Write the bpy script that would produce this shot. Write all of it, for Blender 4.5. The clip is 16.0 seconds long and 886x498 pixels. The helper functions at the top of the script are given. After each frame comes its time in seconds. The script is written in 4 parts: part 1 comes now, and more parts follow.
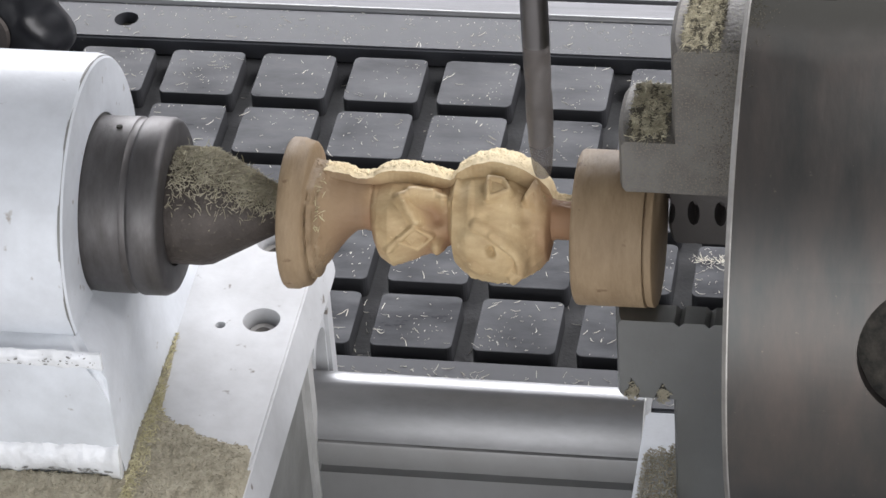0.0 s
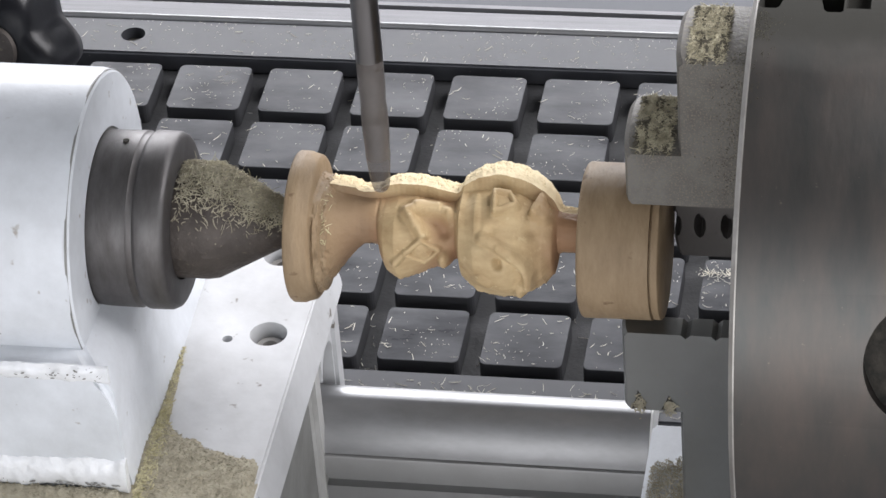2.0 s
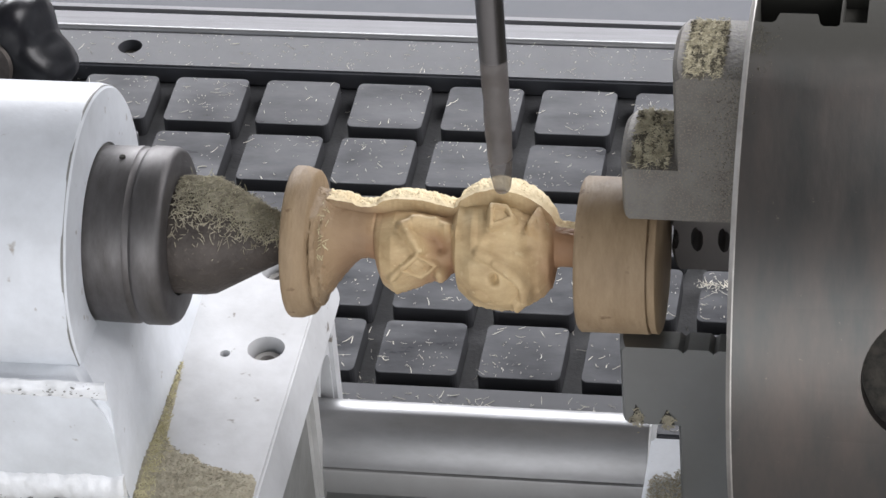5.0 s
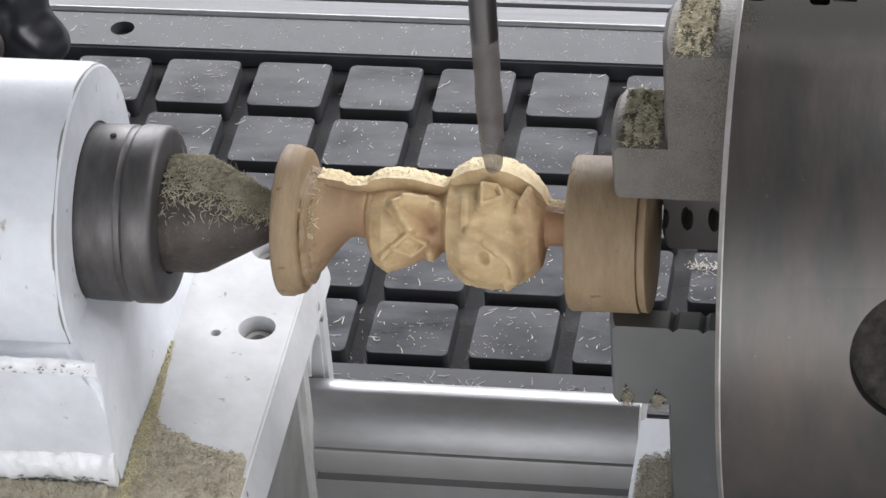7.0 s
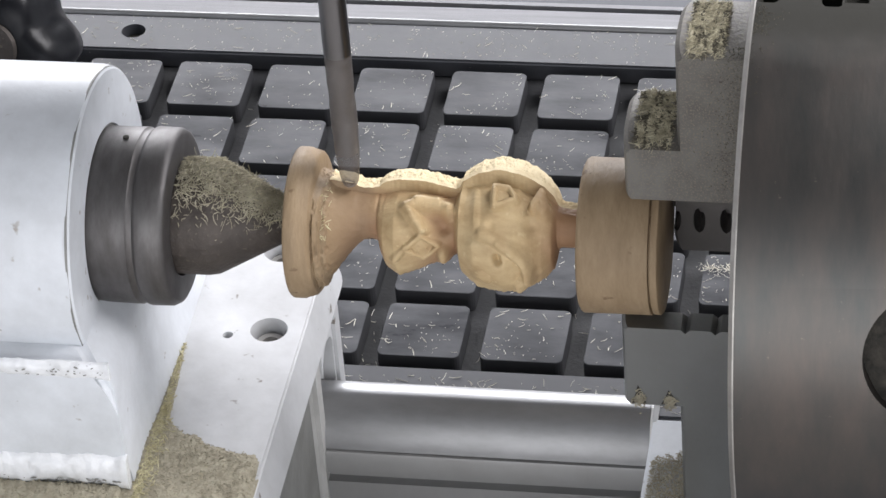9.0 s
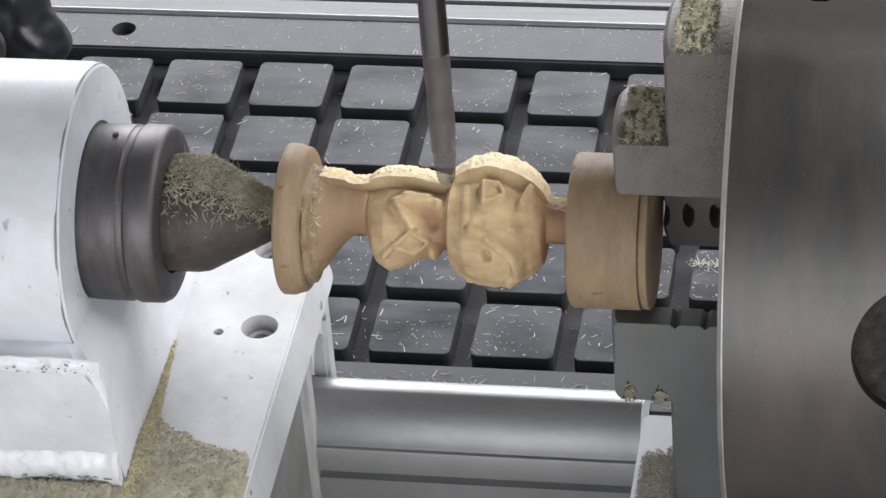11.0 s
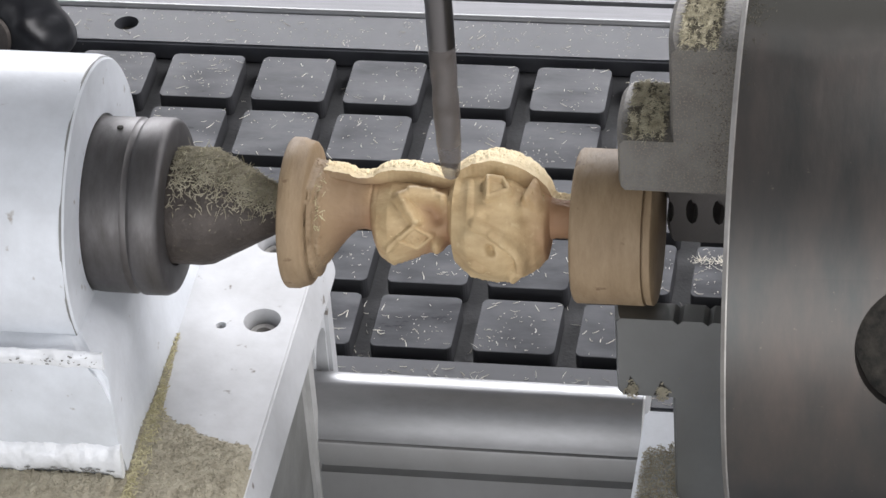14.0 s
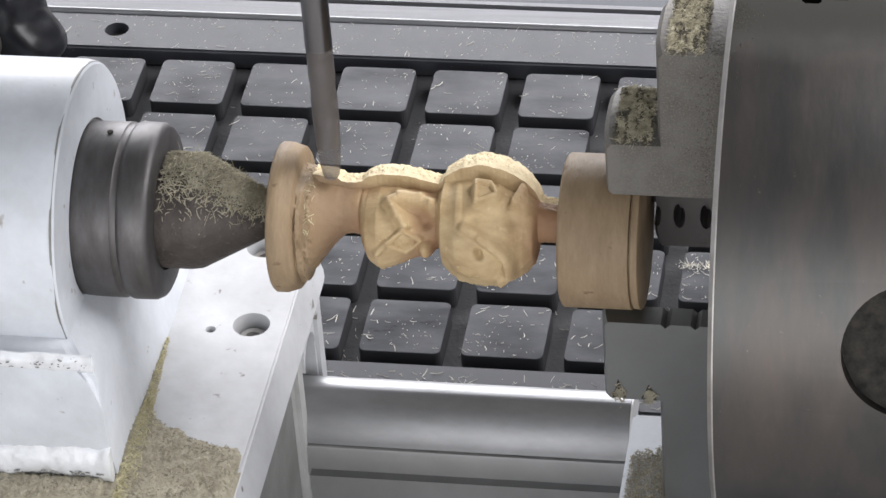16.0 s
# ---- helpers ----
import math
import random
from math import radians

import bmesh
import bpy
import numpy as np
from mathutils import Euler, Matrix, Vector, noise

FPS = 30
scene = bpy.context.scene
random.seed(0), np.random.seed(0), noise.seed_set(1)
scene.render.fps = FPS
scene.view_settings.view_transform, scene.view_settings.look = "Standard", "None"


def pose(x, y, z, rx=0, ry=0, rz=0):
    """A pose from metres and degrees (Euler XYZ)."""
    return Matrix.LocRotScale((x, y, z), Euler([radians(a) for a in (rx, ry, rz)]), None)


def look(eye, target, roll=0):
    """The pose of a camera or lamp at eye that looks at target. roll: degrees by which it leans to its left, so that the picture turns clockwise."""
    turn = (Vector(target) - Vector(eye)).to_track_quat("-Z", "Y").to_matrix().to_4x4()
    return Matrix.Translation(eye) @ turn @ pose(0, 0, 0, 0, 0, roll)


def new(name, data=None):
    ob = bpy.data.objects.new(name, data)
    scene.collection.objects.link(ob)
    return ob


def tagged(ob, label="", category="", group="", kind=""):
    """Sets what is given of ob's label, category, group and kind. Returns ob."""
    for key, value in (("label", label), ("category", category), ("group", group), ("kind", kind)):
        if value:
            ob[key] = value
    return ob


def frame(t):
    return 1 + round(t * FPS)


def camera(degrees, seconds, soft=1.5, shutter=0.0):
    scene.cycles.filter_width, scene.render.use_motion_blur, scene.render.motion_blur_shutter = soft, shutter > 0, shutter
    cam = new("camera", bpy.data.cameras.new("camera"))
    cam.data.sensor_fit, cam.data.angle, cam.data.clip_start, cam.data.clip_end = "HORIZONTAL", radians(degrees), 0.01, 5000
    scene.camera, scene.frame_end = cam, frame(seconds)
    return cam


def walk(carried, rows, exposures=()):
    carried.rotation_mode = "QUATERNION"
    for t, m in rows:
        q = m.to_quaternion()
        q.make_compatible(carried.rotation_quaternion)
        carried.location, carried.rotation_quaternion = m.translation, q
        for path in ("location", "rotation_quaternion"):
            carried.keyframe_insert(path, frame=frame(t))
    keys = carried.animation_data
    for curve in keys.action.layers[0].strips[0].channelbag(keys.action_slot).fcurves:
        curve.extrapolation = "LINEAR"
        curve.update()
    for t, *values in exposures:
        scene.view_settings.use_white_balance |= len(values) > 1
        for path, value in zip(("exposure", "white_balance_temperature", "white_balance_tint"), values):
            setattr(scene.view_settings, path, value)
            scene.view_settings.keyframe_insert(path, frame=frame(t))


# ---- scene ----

# ---------------------------------------------------------------- camera
cam = camera(14.89, 16.0, soft=1.5)
PATH = [
    (0, 0.24062, -0.79274, 0.55400, 52.356, 3.437, 9.138),
    (0.5, 0.24072, -0.79282, 0.55403, 52.384, 3.500, 9.116),
    (1, 0.24075, -0.79440, 0.55586, 52.473, 3.640, 9.076),
    (1.5, 0.24148, -0.79482, 0.55456, 52.592, 3.665, 9.090),
    (2, 0.24123, -0.79397, 0.55339, 52.673, 3.632, 9.168),
    (2.5, 0.24004, -0.79262, 0.55353, 52.642, 3.620, 9.169),
    (3, 0.23912, -0.79073, 0.55344, 52.625, 3.558, 9.237),
    (3.5, 0.23958, -0.79105, 0.55568, 52.680, 3.712, 9.109),
    (4, 0.24022, -0.78977, 0.55569, 52.710, 3.803, 9.107),
    (6.5, 0.24355, -0.79353, 0.55432, 52.538, 3.856, 8.920),
    (7, 0.24329, -0.79359, 0.55376, 52.526, 3.704, 9.041),
    (7.5, 0.24472, -0.79462, 0.55434, 52.466, 3.827, 8.925),
    (8, 0.24424, -0.79600, 0.55547, 52.588, 3.944, 8.888),
    (8.5, 0.24196, -0.79447, 0.55381, 52.599, 3.775, 9.138),
    (11, 0.24371, -0.79555, 0.55385, 52.565, 3.938, 8.912),
    (11.5, 0.24275, -0.79455, 0.55341, 52.520, 3.874, 8.885),
    (12, 0.24300, -0.79437, 0.55362, 52.546, 3.864, 8.930),
    (12.5, 0.24327, -0.79573, 0.55443, 52.552, 3.865, 8.868),
    (13, 0.24381, -0.79684, 0.55440, 52.506, 3.788, 8.907),
    (13.5, 0.24295, -0.79686, 0.55348, 52.518, 3.711, 8.950),
    (14, 0.24125, -0.79747, 0.55379, 52.564, 3.558, 9.027),
    (14.5, 0.24120, -0.79675, 0.55391, 52.645, 3.689, 8.969),
    (15, 0.24124, -0.79808, 0.55346, 52.734, 3.628, 9.009),
    (15.5, 0.24151, -0.80065, 0.55378, 52.779, 3.458, 8.971),
    (16, 0.24245, -0.80097, 0.55451, 52.746, 3.449, 8.920),
]
walk(cam, [(t, pose(x, y, z, rx, ry, rz)) for t, x, y, z, rx, ry, rz in PATH])

# ---------------------------------------------------------------- light
world = bpy.data.worlds.new("workshop_air")
scene.world = world
world.use_nodes = True
world.node_tree.nodes["Background"].inputs[0].default_value = (0.80, 0.88, 1.0, 1)
world.node_tree.nodes["Background"].inputs[1].default_value = 0.3


def area_lamp(name, eye, target, sx, sy, watts, color):
    data = bpy.data.lights.new(name, "AREA")
    data.shape, data.size, data.size_y, data.energy, data.color = "RECTANGLE", sx, sy, watts, color
    ob = new(name, data)
    ob.matrix_world = look(eye, target)
    return ob


# unseen area lights; no lamp fixture or window is built for them
area_lamp("ceiling_lamp_light", (2.15, 0.3, 2.35), (0.08, -0.15, 0.0), 2.0, 1.6, 122, (0.995, 0.975, 1.0))
# soft fill added in front to brighten undersides; no window stands here
area_lamp("front_fill_light", (0.6, -2.6, 0.42), (0.08, -0.15, 0.05), 3.8, 1.6, 48, (0.985, 0.975, 0.99))
area_lamp("window_light", (-0.3, 3.6, 1.05), (0.08, -0.15, 0.05), 3.6, 1.2, 225, (0.955, 0.955, 1.0))
scene.view_settings.exposure = 0.0

# ---------------------------------------------------------------- materials
def material(name, color, rough=0.5, metal=0.0, tint=None, scale=40.0, amount=0.5, bump=0.0, bump_scale=600.0,
             stretch=(1, 1, 1), speck=None, speck_scale=300.0, speck_size=0.62, spec=0.5, rough_var=0.0, per_piece=False):
    """A principled surface with two scales of variation: broad patches towards tint, fine specks and relief."""
    m = bpy.data.materials.new(name)
    m.use_nodes = True
    nt = m.node_tree
    b = nt.nodes["Principled BSDF"]
    b.inputs["Roughness"].default_value, b.inputs["Metallic"].default_value = rough, metal
    b.inputs["Specular IOR Level"].default_value = spec
    tc = nt.nodes.new("ShaderNodeTexCoord")
    mp = nt.nodes.new("ShaderNodeMapping")
    mp.inputs["Scale"].default_value = stretch
    nt.links.new(tc.outputs["Object"], mp.inputs["Vector"])
    if per_piece:   # alike pieces differ in their patches
        info = nt.nodes.new("ShaderNodeObjectInfo")
        far = nt.nodes.new("ShaderNodeMath")
        far.operation = "MULTIPLY"
        far.inputs[1].default_value = 31.0
        nt.links.new(info.outputs["Random"], far.inputs[0])
        nt.links.new(far.outputs[0], mp.inputs["Location"])
    n1 = nt.nodes.new("ShaderNodeTexNoise")
    n1.inputs["Scale"].default_value, n1.inputs["Detail"].default_value = scale, 8
    n1.inputs["Roughness"].default_value = 0.65
    nt.links.new(mp.outputs[0], n1.inputs["Vector"])
    ramp = nt.nodes.new("ShaderNodeMapRange")
    ramp.inputs["From Min"].default_value, ramp.inputs["From Max"].default_value = 0.35, 0.68
    ramp.inputs["To Max"].default_value = amount
    nt.links.new(n1.outputs[0], ramp.inputs[0])
    mix = nt.nodes.new("ShaderNodeMix")
    mix.data_type = "RGBA"
    mix.inputs["A"].default_value = (*color, 1)
    mix.inputs["B"].default_value = (*(tint or [c * 0.6 for c in color]), 1)
    nt.links.new(ramp.outputs[0], mix.inputs["Factor"])
    out = mix.outputs["Result"]
    if speck:
        n2 = nt.nodes.new("ShaderNodeTexNoise")
        n2.inputs["Scale"].default_value, n2.inputs["Detail"].default_value = speck_scale, 3
        nt.links.new(mp.outputs[0] if per_piece else tc.outputs["Object"], n2.inputs["Vector"])
        r2 = nt.nodes.new("ShaderNodeMapRange")
        r2.inputs["From Min"].default_value, r2.inputs["From Max"].default_value = speck_size, speck_size + 0.06
        nt.links.new(n2.outputs[0], r2.inputs[0])
        mix2 = nt.nodes.new("ShaderNodeMix")
        mix2.data_type = "RGBA"
        mix2.inputs["B"].default_value = (*speck, 1)
        nt.links.new(out, mix2.inputs["A"])
        nt.links.new(r2.outputs[0], mix2.inputs["Factor"])
        out = mix2.outputs["Result"]
    nt.links.new(out, b.inputs["Base Color"])
    if rough_var:
        rr = nt.nodes.new("ShaderNodeMapRange")
        rr.inputs["To Min"].default_value, rr.inputs["To Max"].default_value = rough - rough_var, rough + rough_var
        nt.links.new(n1.outputs[0], rr.inputs[0])
        nt.links.new(rr.outputs[0], b.inputs["Roughness"])
    if bump:
        n3 = nt.nodes.new("ShaderNodeTexNoise")
        n3.inputs["Scale"].default_value, n3.inputs["Detail"].default_value = bump_scale, 5
        nt.links.new(mp.outputs[0], n3.inputs["Vector"])
        bp = nt.nodes.new("ShaderNodeBump")
        bp.inputs["Strength"].default_value, bp.inputs["Distance"].default_value = bump, 0.0006
        nt.links.new(n3.outputs[0], bp.inputs["Height"])
        nt.links.new(bp.outputs[0], b.inputs["Normal"])
    return m


WHITE = material("white_paint", (0.67, 0.70, 0.74), 0.40, 0, (0.50, 0.52, 0.545), 60, 0.75, 0.10, 500,
                 speck=(0.34, 0.32, 0.30), speck_scale=230, speck_size=0.685)
CASTWHITE = material("cast_white_paint", (0.61, 0.62, 0.635), 0.42, 0, (0.44, 0.445, 0.45), 48, 0.8, 0.14, 220,
                     speck=(0.18, 0.16, 0.14), speck_scale=230, speck_size=0.682)
# grey carrying the shade on the lower castings; also worn line and grit
SHADEMARKS = material("grey_shade_and_marks", (0.26, 0.26, 0.25), 0.6, 0.2, (0.17, 0.17, 0.16), 60, 0.8, 0.4, 300)
RIBPAINT = material("mottled_greyish_paint", (0.50, 0.50, 0.49), 0.5, 0, (0.26, 0.255, 0.24), 90, 0.8, 0.2, 300, stretch=(1, 1, 0.4))
WELD = material("rough_white_paint", (0.80, 0.82, 0.85), 0.25, 0, (0.60, 0.61, 0.61), 160, 0.6, 0.35, 500,
                speck=(0.12, 0.11, 0.10), speck_scale=380, speck_size=0.70)
# lighter smears in the tile colour stand in for glossy reflections
TILE = material("dark_phenolic", (0.041, 0.0425, 0.048), 0.34, 0, (0.105, 0.108, 0.117), 60, 0.95, 0.05, 500, stretch=(0.65, 1.5, 1), spec=0.22,
                speck=(0.22, 0.21, 0.19), speck_scale=900, speck_size=0.72, rough_var=0.2, per_piece=True)
GROOVE = material("dark_groove", (0.013, 0.0135, 0.016), 0.6, 0, (0.052, 0.053, 0.055), 45, 0.8, 0.2, 900,
                  speck=(0.16, 0.15, 0.12), speck_scale=1100, speck_size=0.74)
# upright tile sides, darker than the tops
EDGE = material("dark_tile_edge", (0.032, 0.033, 0.037), 0.7)
STRIP = material("grey_table_border", (0.064, 0.067, 0.075), 0.42, 0.0, (0.040, 0.041, 0.047), 60, 0.7, 0.03, 800,
                 speck=(0.26, 0.25, 0.23), speck_scale=800, speck_size=0.73, rough_var=0.1, spec=0.4)
ALU = material("drawn_aluminium", (0.285, 0.288, 0.295), 0.39, 0.65, (0.205, 0.206, 0.208), 34, 0.9, 0.03, 300, stretch=(1, 2.4, 2.4), rough_var=0.06)
RAILEND = material("pale_rail_end", (0.74, 0.74, 0.73), 0.6, 0.2, (0.55, 0.55, 0.54), 200, 0.6, 0.2, 900)
RAILSIDE = material("dull_rail_side", (0.30, 0.302, 0.30), 0.5, 0.45, (0.24, 0.238, 0.232), 70, 0.55, 0.05, 300, stretch=(1, 0.6, 0.6))
DULLALU = material("matt_grey_aluminium", (0.24, 0.24, 0.25), 0.55, 0.6, (0.17, 0.17, 0.18), 12, 0.8, 0.1, 300, stretch=(2, 60, 60))
STEEL = material("turned_steel", (0.135, 0.130, 0.130), 0.50, 0.75, (0.078, 0.072, 0.070), 70, 0.9, 0.12, 400, stretch=(3, 1, 1), rough_var=0.1)
DARKSTEEL = material("dark_steel", (0.078, 0.066, 0.058), 0.6, 0.4, (0.045, 0.038, 0.034), 160, 0.9, 0.6, 600, rough_var=0.1, speck=(0.12, 0.105, 0.082), speck_scale=900, speck_size=0.64)
CHUCKSTEEL = material("ground_chuck_steel", (0.078, 0.081, 0.079), 0.42, 1, (0.122, 0.108, 0.099), 30, 1.0, 0.06, 350,
                      stretch=(2.4, 0.7, 0.7), speck=(0.17, 0.155, 0.13), speck_scale=700, speck_size=0.72, rough_var=0.08)
# dust on the chuck's top; the dark mask also mutes the window's reflection
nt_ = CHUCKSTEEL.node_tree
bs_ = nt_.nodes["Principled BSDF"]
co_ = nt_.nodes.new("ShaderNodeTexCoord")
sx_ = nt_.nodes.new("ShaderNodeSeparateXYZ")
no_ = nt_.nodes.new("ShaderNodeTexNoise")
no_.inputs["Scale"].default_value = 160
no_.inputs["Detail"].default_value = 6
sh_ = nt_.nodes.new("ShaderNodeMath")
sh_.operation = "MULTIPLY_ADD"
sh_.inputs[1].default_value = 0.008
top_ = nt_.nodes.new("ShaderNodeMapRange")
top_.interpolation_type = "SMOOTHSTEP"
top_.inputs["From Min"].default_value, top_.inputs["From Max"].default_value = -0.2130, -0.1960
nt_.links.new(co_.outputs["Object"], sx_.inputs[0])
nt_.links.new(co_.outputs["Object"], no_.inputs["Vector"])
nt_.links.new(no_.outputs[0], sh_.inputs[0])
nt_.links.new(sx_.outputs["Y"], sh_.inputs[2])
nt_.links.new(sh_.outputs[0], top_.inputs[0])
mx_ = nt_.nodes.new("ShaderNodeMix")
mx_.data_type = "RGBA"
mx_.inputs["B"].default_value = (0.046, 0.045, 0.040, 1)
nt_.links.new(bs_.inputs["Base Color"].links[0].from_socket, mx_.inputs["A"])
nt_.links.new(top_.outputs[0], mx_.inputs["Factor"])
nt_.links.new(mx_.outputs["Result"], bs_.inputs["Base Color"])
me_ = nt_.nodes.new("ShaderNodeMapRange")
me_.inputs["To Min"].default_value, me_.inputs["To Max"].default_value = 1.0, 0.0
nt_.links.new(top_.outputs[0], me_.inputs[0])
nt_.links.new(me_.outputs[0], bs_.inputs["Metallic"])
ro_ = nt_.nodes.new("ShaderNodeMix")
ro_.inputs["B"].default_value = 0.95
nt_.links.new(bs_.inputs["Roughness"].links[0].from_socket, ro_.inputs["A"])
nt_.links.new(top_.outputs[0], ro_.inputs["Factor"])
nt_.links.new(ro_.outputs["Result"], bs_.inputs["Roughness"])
bs_.inputs["Specular IOR Level"].default_value = 0.15
JAWSTEEL = material("dusty_jaw_steel", (0.158, 0.152, 0.140), 0.6, 0.3, (0.105, 0.096, 0.086), 140, 0.9, 0.3, 900,
                    speck=(0.180, 0.165, 0.132), speck_scale=2300, speck_size=0.54)
DOWNJAW = material("ground_jaw_steel", (0.172, 0.178, 0.174), 0.38, 0.6, (0.145, 0.146, 0.142), 60, 0.7, 0.1, 900,
                   speck=(0.19, 0.18, 0.15), speck_scale=900, speck_size=0.70)
JAWCHIP = material("grey_green_wood_chip", (0.54, 0.50, 0.37), 0.85, 0, (0.20, 0.18, 0.12), 300, 0.9, spec=0.15)
# copy of the jaw steel, its tone set for how the back jaw is lit
BACKJAW = material("back_jaw_steel", (0.11, 0.103, 0.099), 0.45, 0.4, (0.10, 0.092, 0.088), 90, 0.7, 0.2, 900)
BLACK = material("black_plastic", (0.007, 0.0075, 0.009), 0.30, 0, (0.014, 0.014, 0.017), 60, 0.6, 0.1, 500, spec=0.22)
OXIDE = material("black_oxide_nut", (0.030, 0.031, 0.036), 0.33, 0.6, (0.05, 0.05, 0.055), 60, 0.6)
# brighter steel paints the highlight along the chuck's chamfer
RIMGLINT = material("rim_highlight_steel", (0.46, 0.445, 0.42), 0.45, 0.85, (0.22, 0.205, 0.185), 90, 0.6, 0.2, 600)
CARBIDE = material("carbide_shank", (0.19, 0.186, 0.187), 0.28, 1, (0.16, 0.155, 0.155), 60, 0.5)
FLUTE = material("blurred_carbide_edges", (0.125, 0.113, 0.107), 0.45, 0.4, (0.165, 0.148, 0.136), 200, 0.5, 0.2, 900)
# the cutting edges are made part-transparent to stand in for spin blur
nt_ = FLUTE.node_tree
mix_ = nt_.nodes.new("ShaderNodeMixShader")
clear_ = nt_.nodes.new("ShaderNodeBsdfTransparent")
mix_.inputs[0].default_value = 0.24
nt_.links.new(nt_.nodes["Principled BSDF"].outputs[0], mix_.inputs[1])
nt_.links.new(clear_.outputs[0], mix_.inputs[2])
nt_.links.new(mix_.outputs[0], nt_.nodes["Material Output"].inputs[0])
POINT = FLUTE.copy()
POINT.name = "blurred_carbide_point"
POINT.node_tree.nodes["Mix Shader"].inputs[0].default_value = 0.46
BLANK = material("turned_wood_blank", (0.300, 0.222, 0.138), 0.6, 0, (0.185, 0.127, 0.073), 130, 0.75, 0.5, 500, stretch=(2.0, 0.6, 0.6),
                 speck=(0.17, 0.11, 0.065), speck_scale=260, speck_size=0.67, spec=0.3)
# torn fibre; its paleness also carries the light on the upward-facing back
TORNLIT = material("toplit_torn_wood_fibre", (0.82, 0.71, 0.49), 0.85, 0, (0.68, 0.55, 0.34), 120, 0.8, 1.0, 500, spec=0.15)
WOOD = material("pale_cut_wood", (0.53, 0.405, 0.232), 0.62, 0, (0.36, 0.250, 0.128), 150, 0.9, 0.6, 330, stretch=(0.6, 1.2, 1.2), spec=0.3,
                speck=(0.54, 0.425, 0.25), speck_scale=420, speck_size=0.64)
# necks, root and head's right end: shade and warm bounce put into the colour
nt_ = WOOD.node_tree
co_ = nt_.nodes.new("ShaderNodeTexCoord")
sx_ = nt_.nodes.new("ShaderNodeSeparateXYZ")
mr_ = nt_.nodes.new("ShaderNodeMapRange")
mr_.interpolation_type = "SMOOTHSTEP"
mr_.inputs["From Min"].default_value, mr_.inputs["From Max"].default_value = 0.132, 0.1425
mx_ = nt_.nodes.new("ShaderNodeMix")
mx_.data_type = "RGBA"
mx_.inputs["B"].default_value = (0.31, 0.185, 0.105, 1)
mr_.inputs["To Max"].default_value = 0.55
flat_ = nt_.nodes.new("ShaderNodeVectorMath")
flat_.operation = "MULTIPLY"
flat_.inputs[1].default_value = (0, 1, 1)
len_ = nt_.nodes.new("ShaderNodeVectorMath")
len_.operation = "LENGTH"
neck_shade_ = nt_.nodes.new("ShaderNodeMapRange")
neck_shade_.interpolation_type = "SMOOTHSTEP"
neck_shade_.inputs["From Min"].default_value, neck_shade_.inputs["From Max"].default_value = 0.0116, 0.0070
both_ = nt_.nodes.new("ShaderNodeMath")
both_.operation = "MAXIMUM"
nt_.links.new(co_.outputs["Object"], flat_.inputs[0])
nt_.links.new(flat_.outputs[0], len_.inputs[0])
nt_.links.new(len_.outputs["Value"], neck_shade_.inputs[0])
nt_.links.new(neck_shade_.outputs[0], both_.inputs[1])
# darker left of the torso, painting the shade on the left neck
root_shade_ = nt_.nodes.new("ShaderNodeMapRange")
root_shade_.interpolation_type = "SMOOTHSTEP"
root_shade_.inputs["From Min"].default_value, root_shade_.inputs["From Max"].default_value = 0.1020, 0.0975
root_shade_.inputs["To Max"].default_value = 0.8
nt_.links.new(sx_.outputs["X"], root_shade_.inputs[0])
nt_.links.new(mr_.outputs[0], both_.inputs[0])
old_ = nt_.nodes["Principled BSDF"].inputs["Base Color"].links[0].from_socket
nt_.links.new(co_.outputs["Object"], sx_.inputs[0])
nt_.links.new(sx_.outputs["X"], mr_.inputs[0])
nt_.links.new(both_.outputs[0], mx_.inputs["Factor"])
nt_.links.new(old_, mx_.inputs["A"])
shade_mix_ = nt_.nodes.new("ShaderNodeMix")
shade_mix_.data_type = "RGBA"
shade_mix_.inputs["B"].default_value = (0.215, 0.145, 0.088, 1)
nt_.links.new(mx_.outputs["Result"], shade_mix_.inputs["A"])
nt_.links.new(root_shade_.outputs[0], shade_mix_.inputs["Factor"])
nt_.links.new(shade_mix_.outputs["Result"], nt_.nodes["Principled BSDF"].inputs["Base Color"])
BOLT = material("grey_bolt", (0.40, 0.39, 0.375), 0.5, 0.5, (0.24, 0.22, 0.195), 200, 0.7)
DUST = material("sawdust", (0.42, 0.39, 0.305), 0.95, 0, (0.27, 0.245, 0.185), 330, 0.9, 1.0, 900,
                speck=(0.42, 0.38, 0.28), speck_scale=1300, speck_size=0.62, spec=0.1)
CHIP = material("dry_wood_chip", (0.46, 0.43, 0.31), 0.8, 0, (0.20, 0.185, 0.12), 300, 0.9, spec=0.2)
YELLOWCHIP = material("yellow_wood_chip", (0.58, 0.54, 0.36), 0.8, 0, (0.40, 0.36, 0.20), 300, 0.9, spec=0.2)
FUZZ = material("grey_wood_fuzz", (0.42, 0.39, 0.30), 0.9, 0, (0.13, 0.115, 0.085), 200, 0.9, spec=0.1)
# dull dust; on the jaw steps it paints shade between the shavings
DUSTSHADE = material("grey_dust_and_gap_shade", (0.125, 0.115, 0.09), 0.9, 0, (0.06, 0.055, 0.042), 200, 0.9, spec=0.1)
# near-black fill for hollows: their shade put into the colour, with dust
HOLESHADE = material("hole_shade_and_dust", (0.018, 0.018, 0.017), 0.9, 0, (0.055, 0.05, 0.042), 260, 0.9, 1.0, 500, spec=0.15)
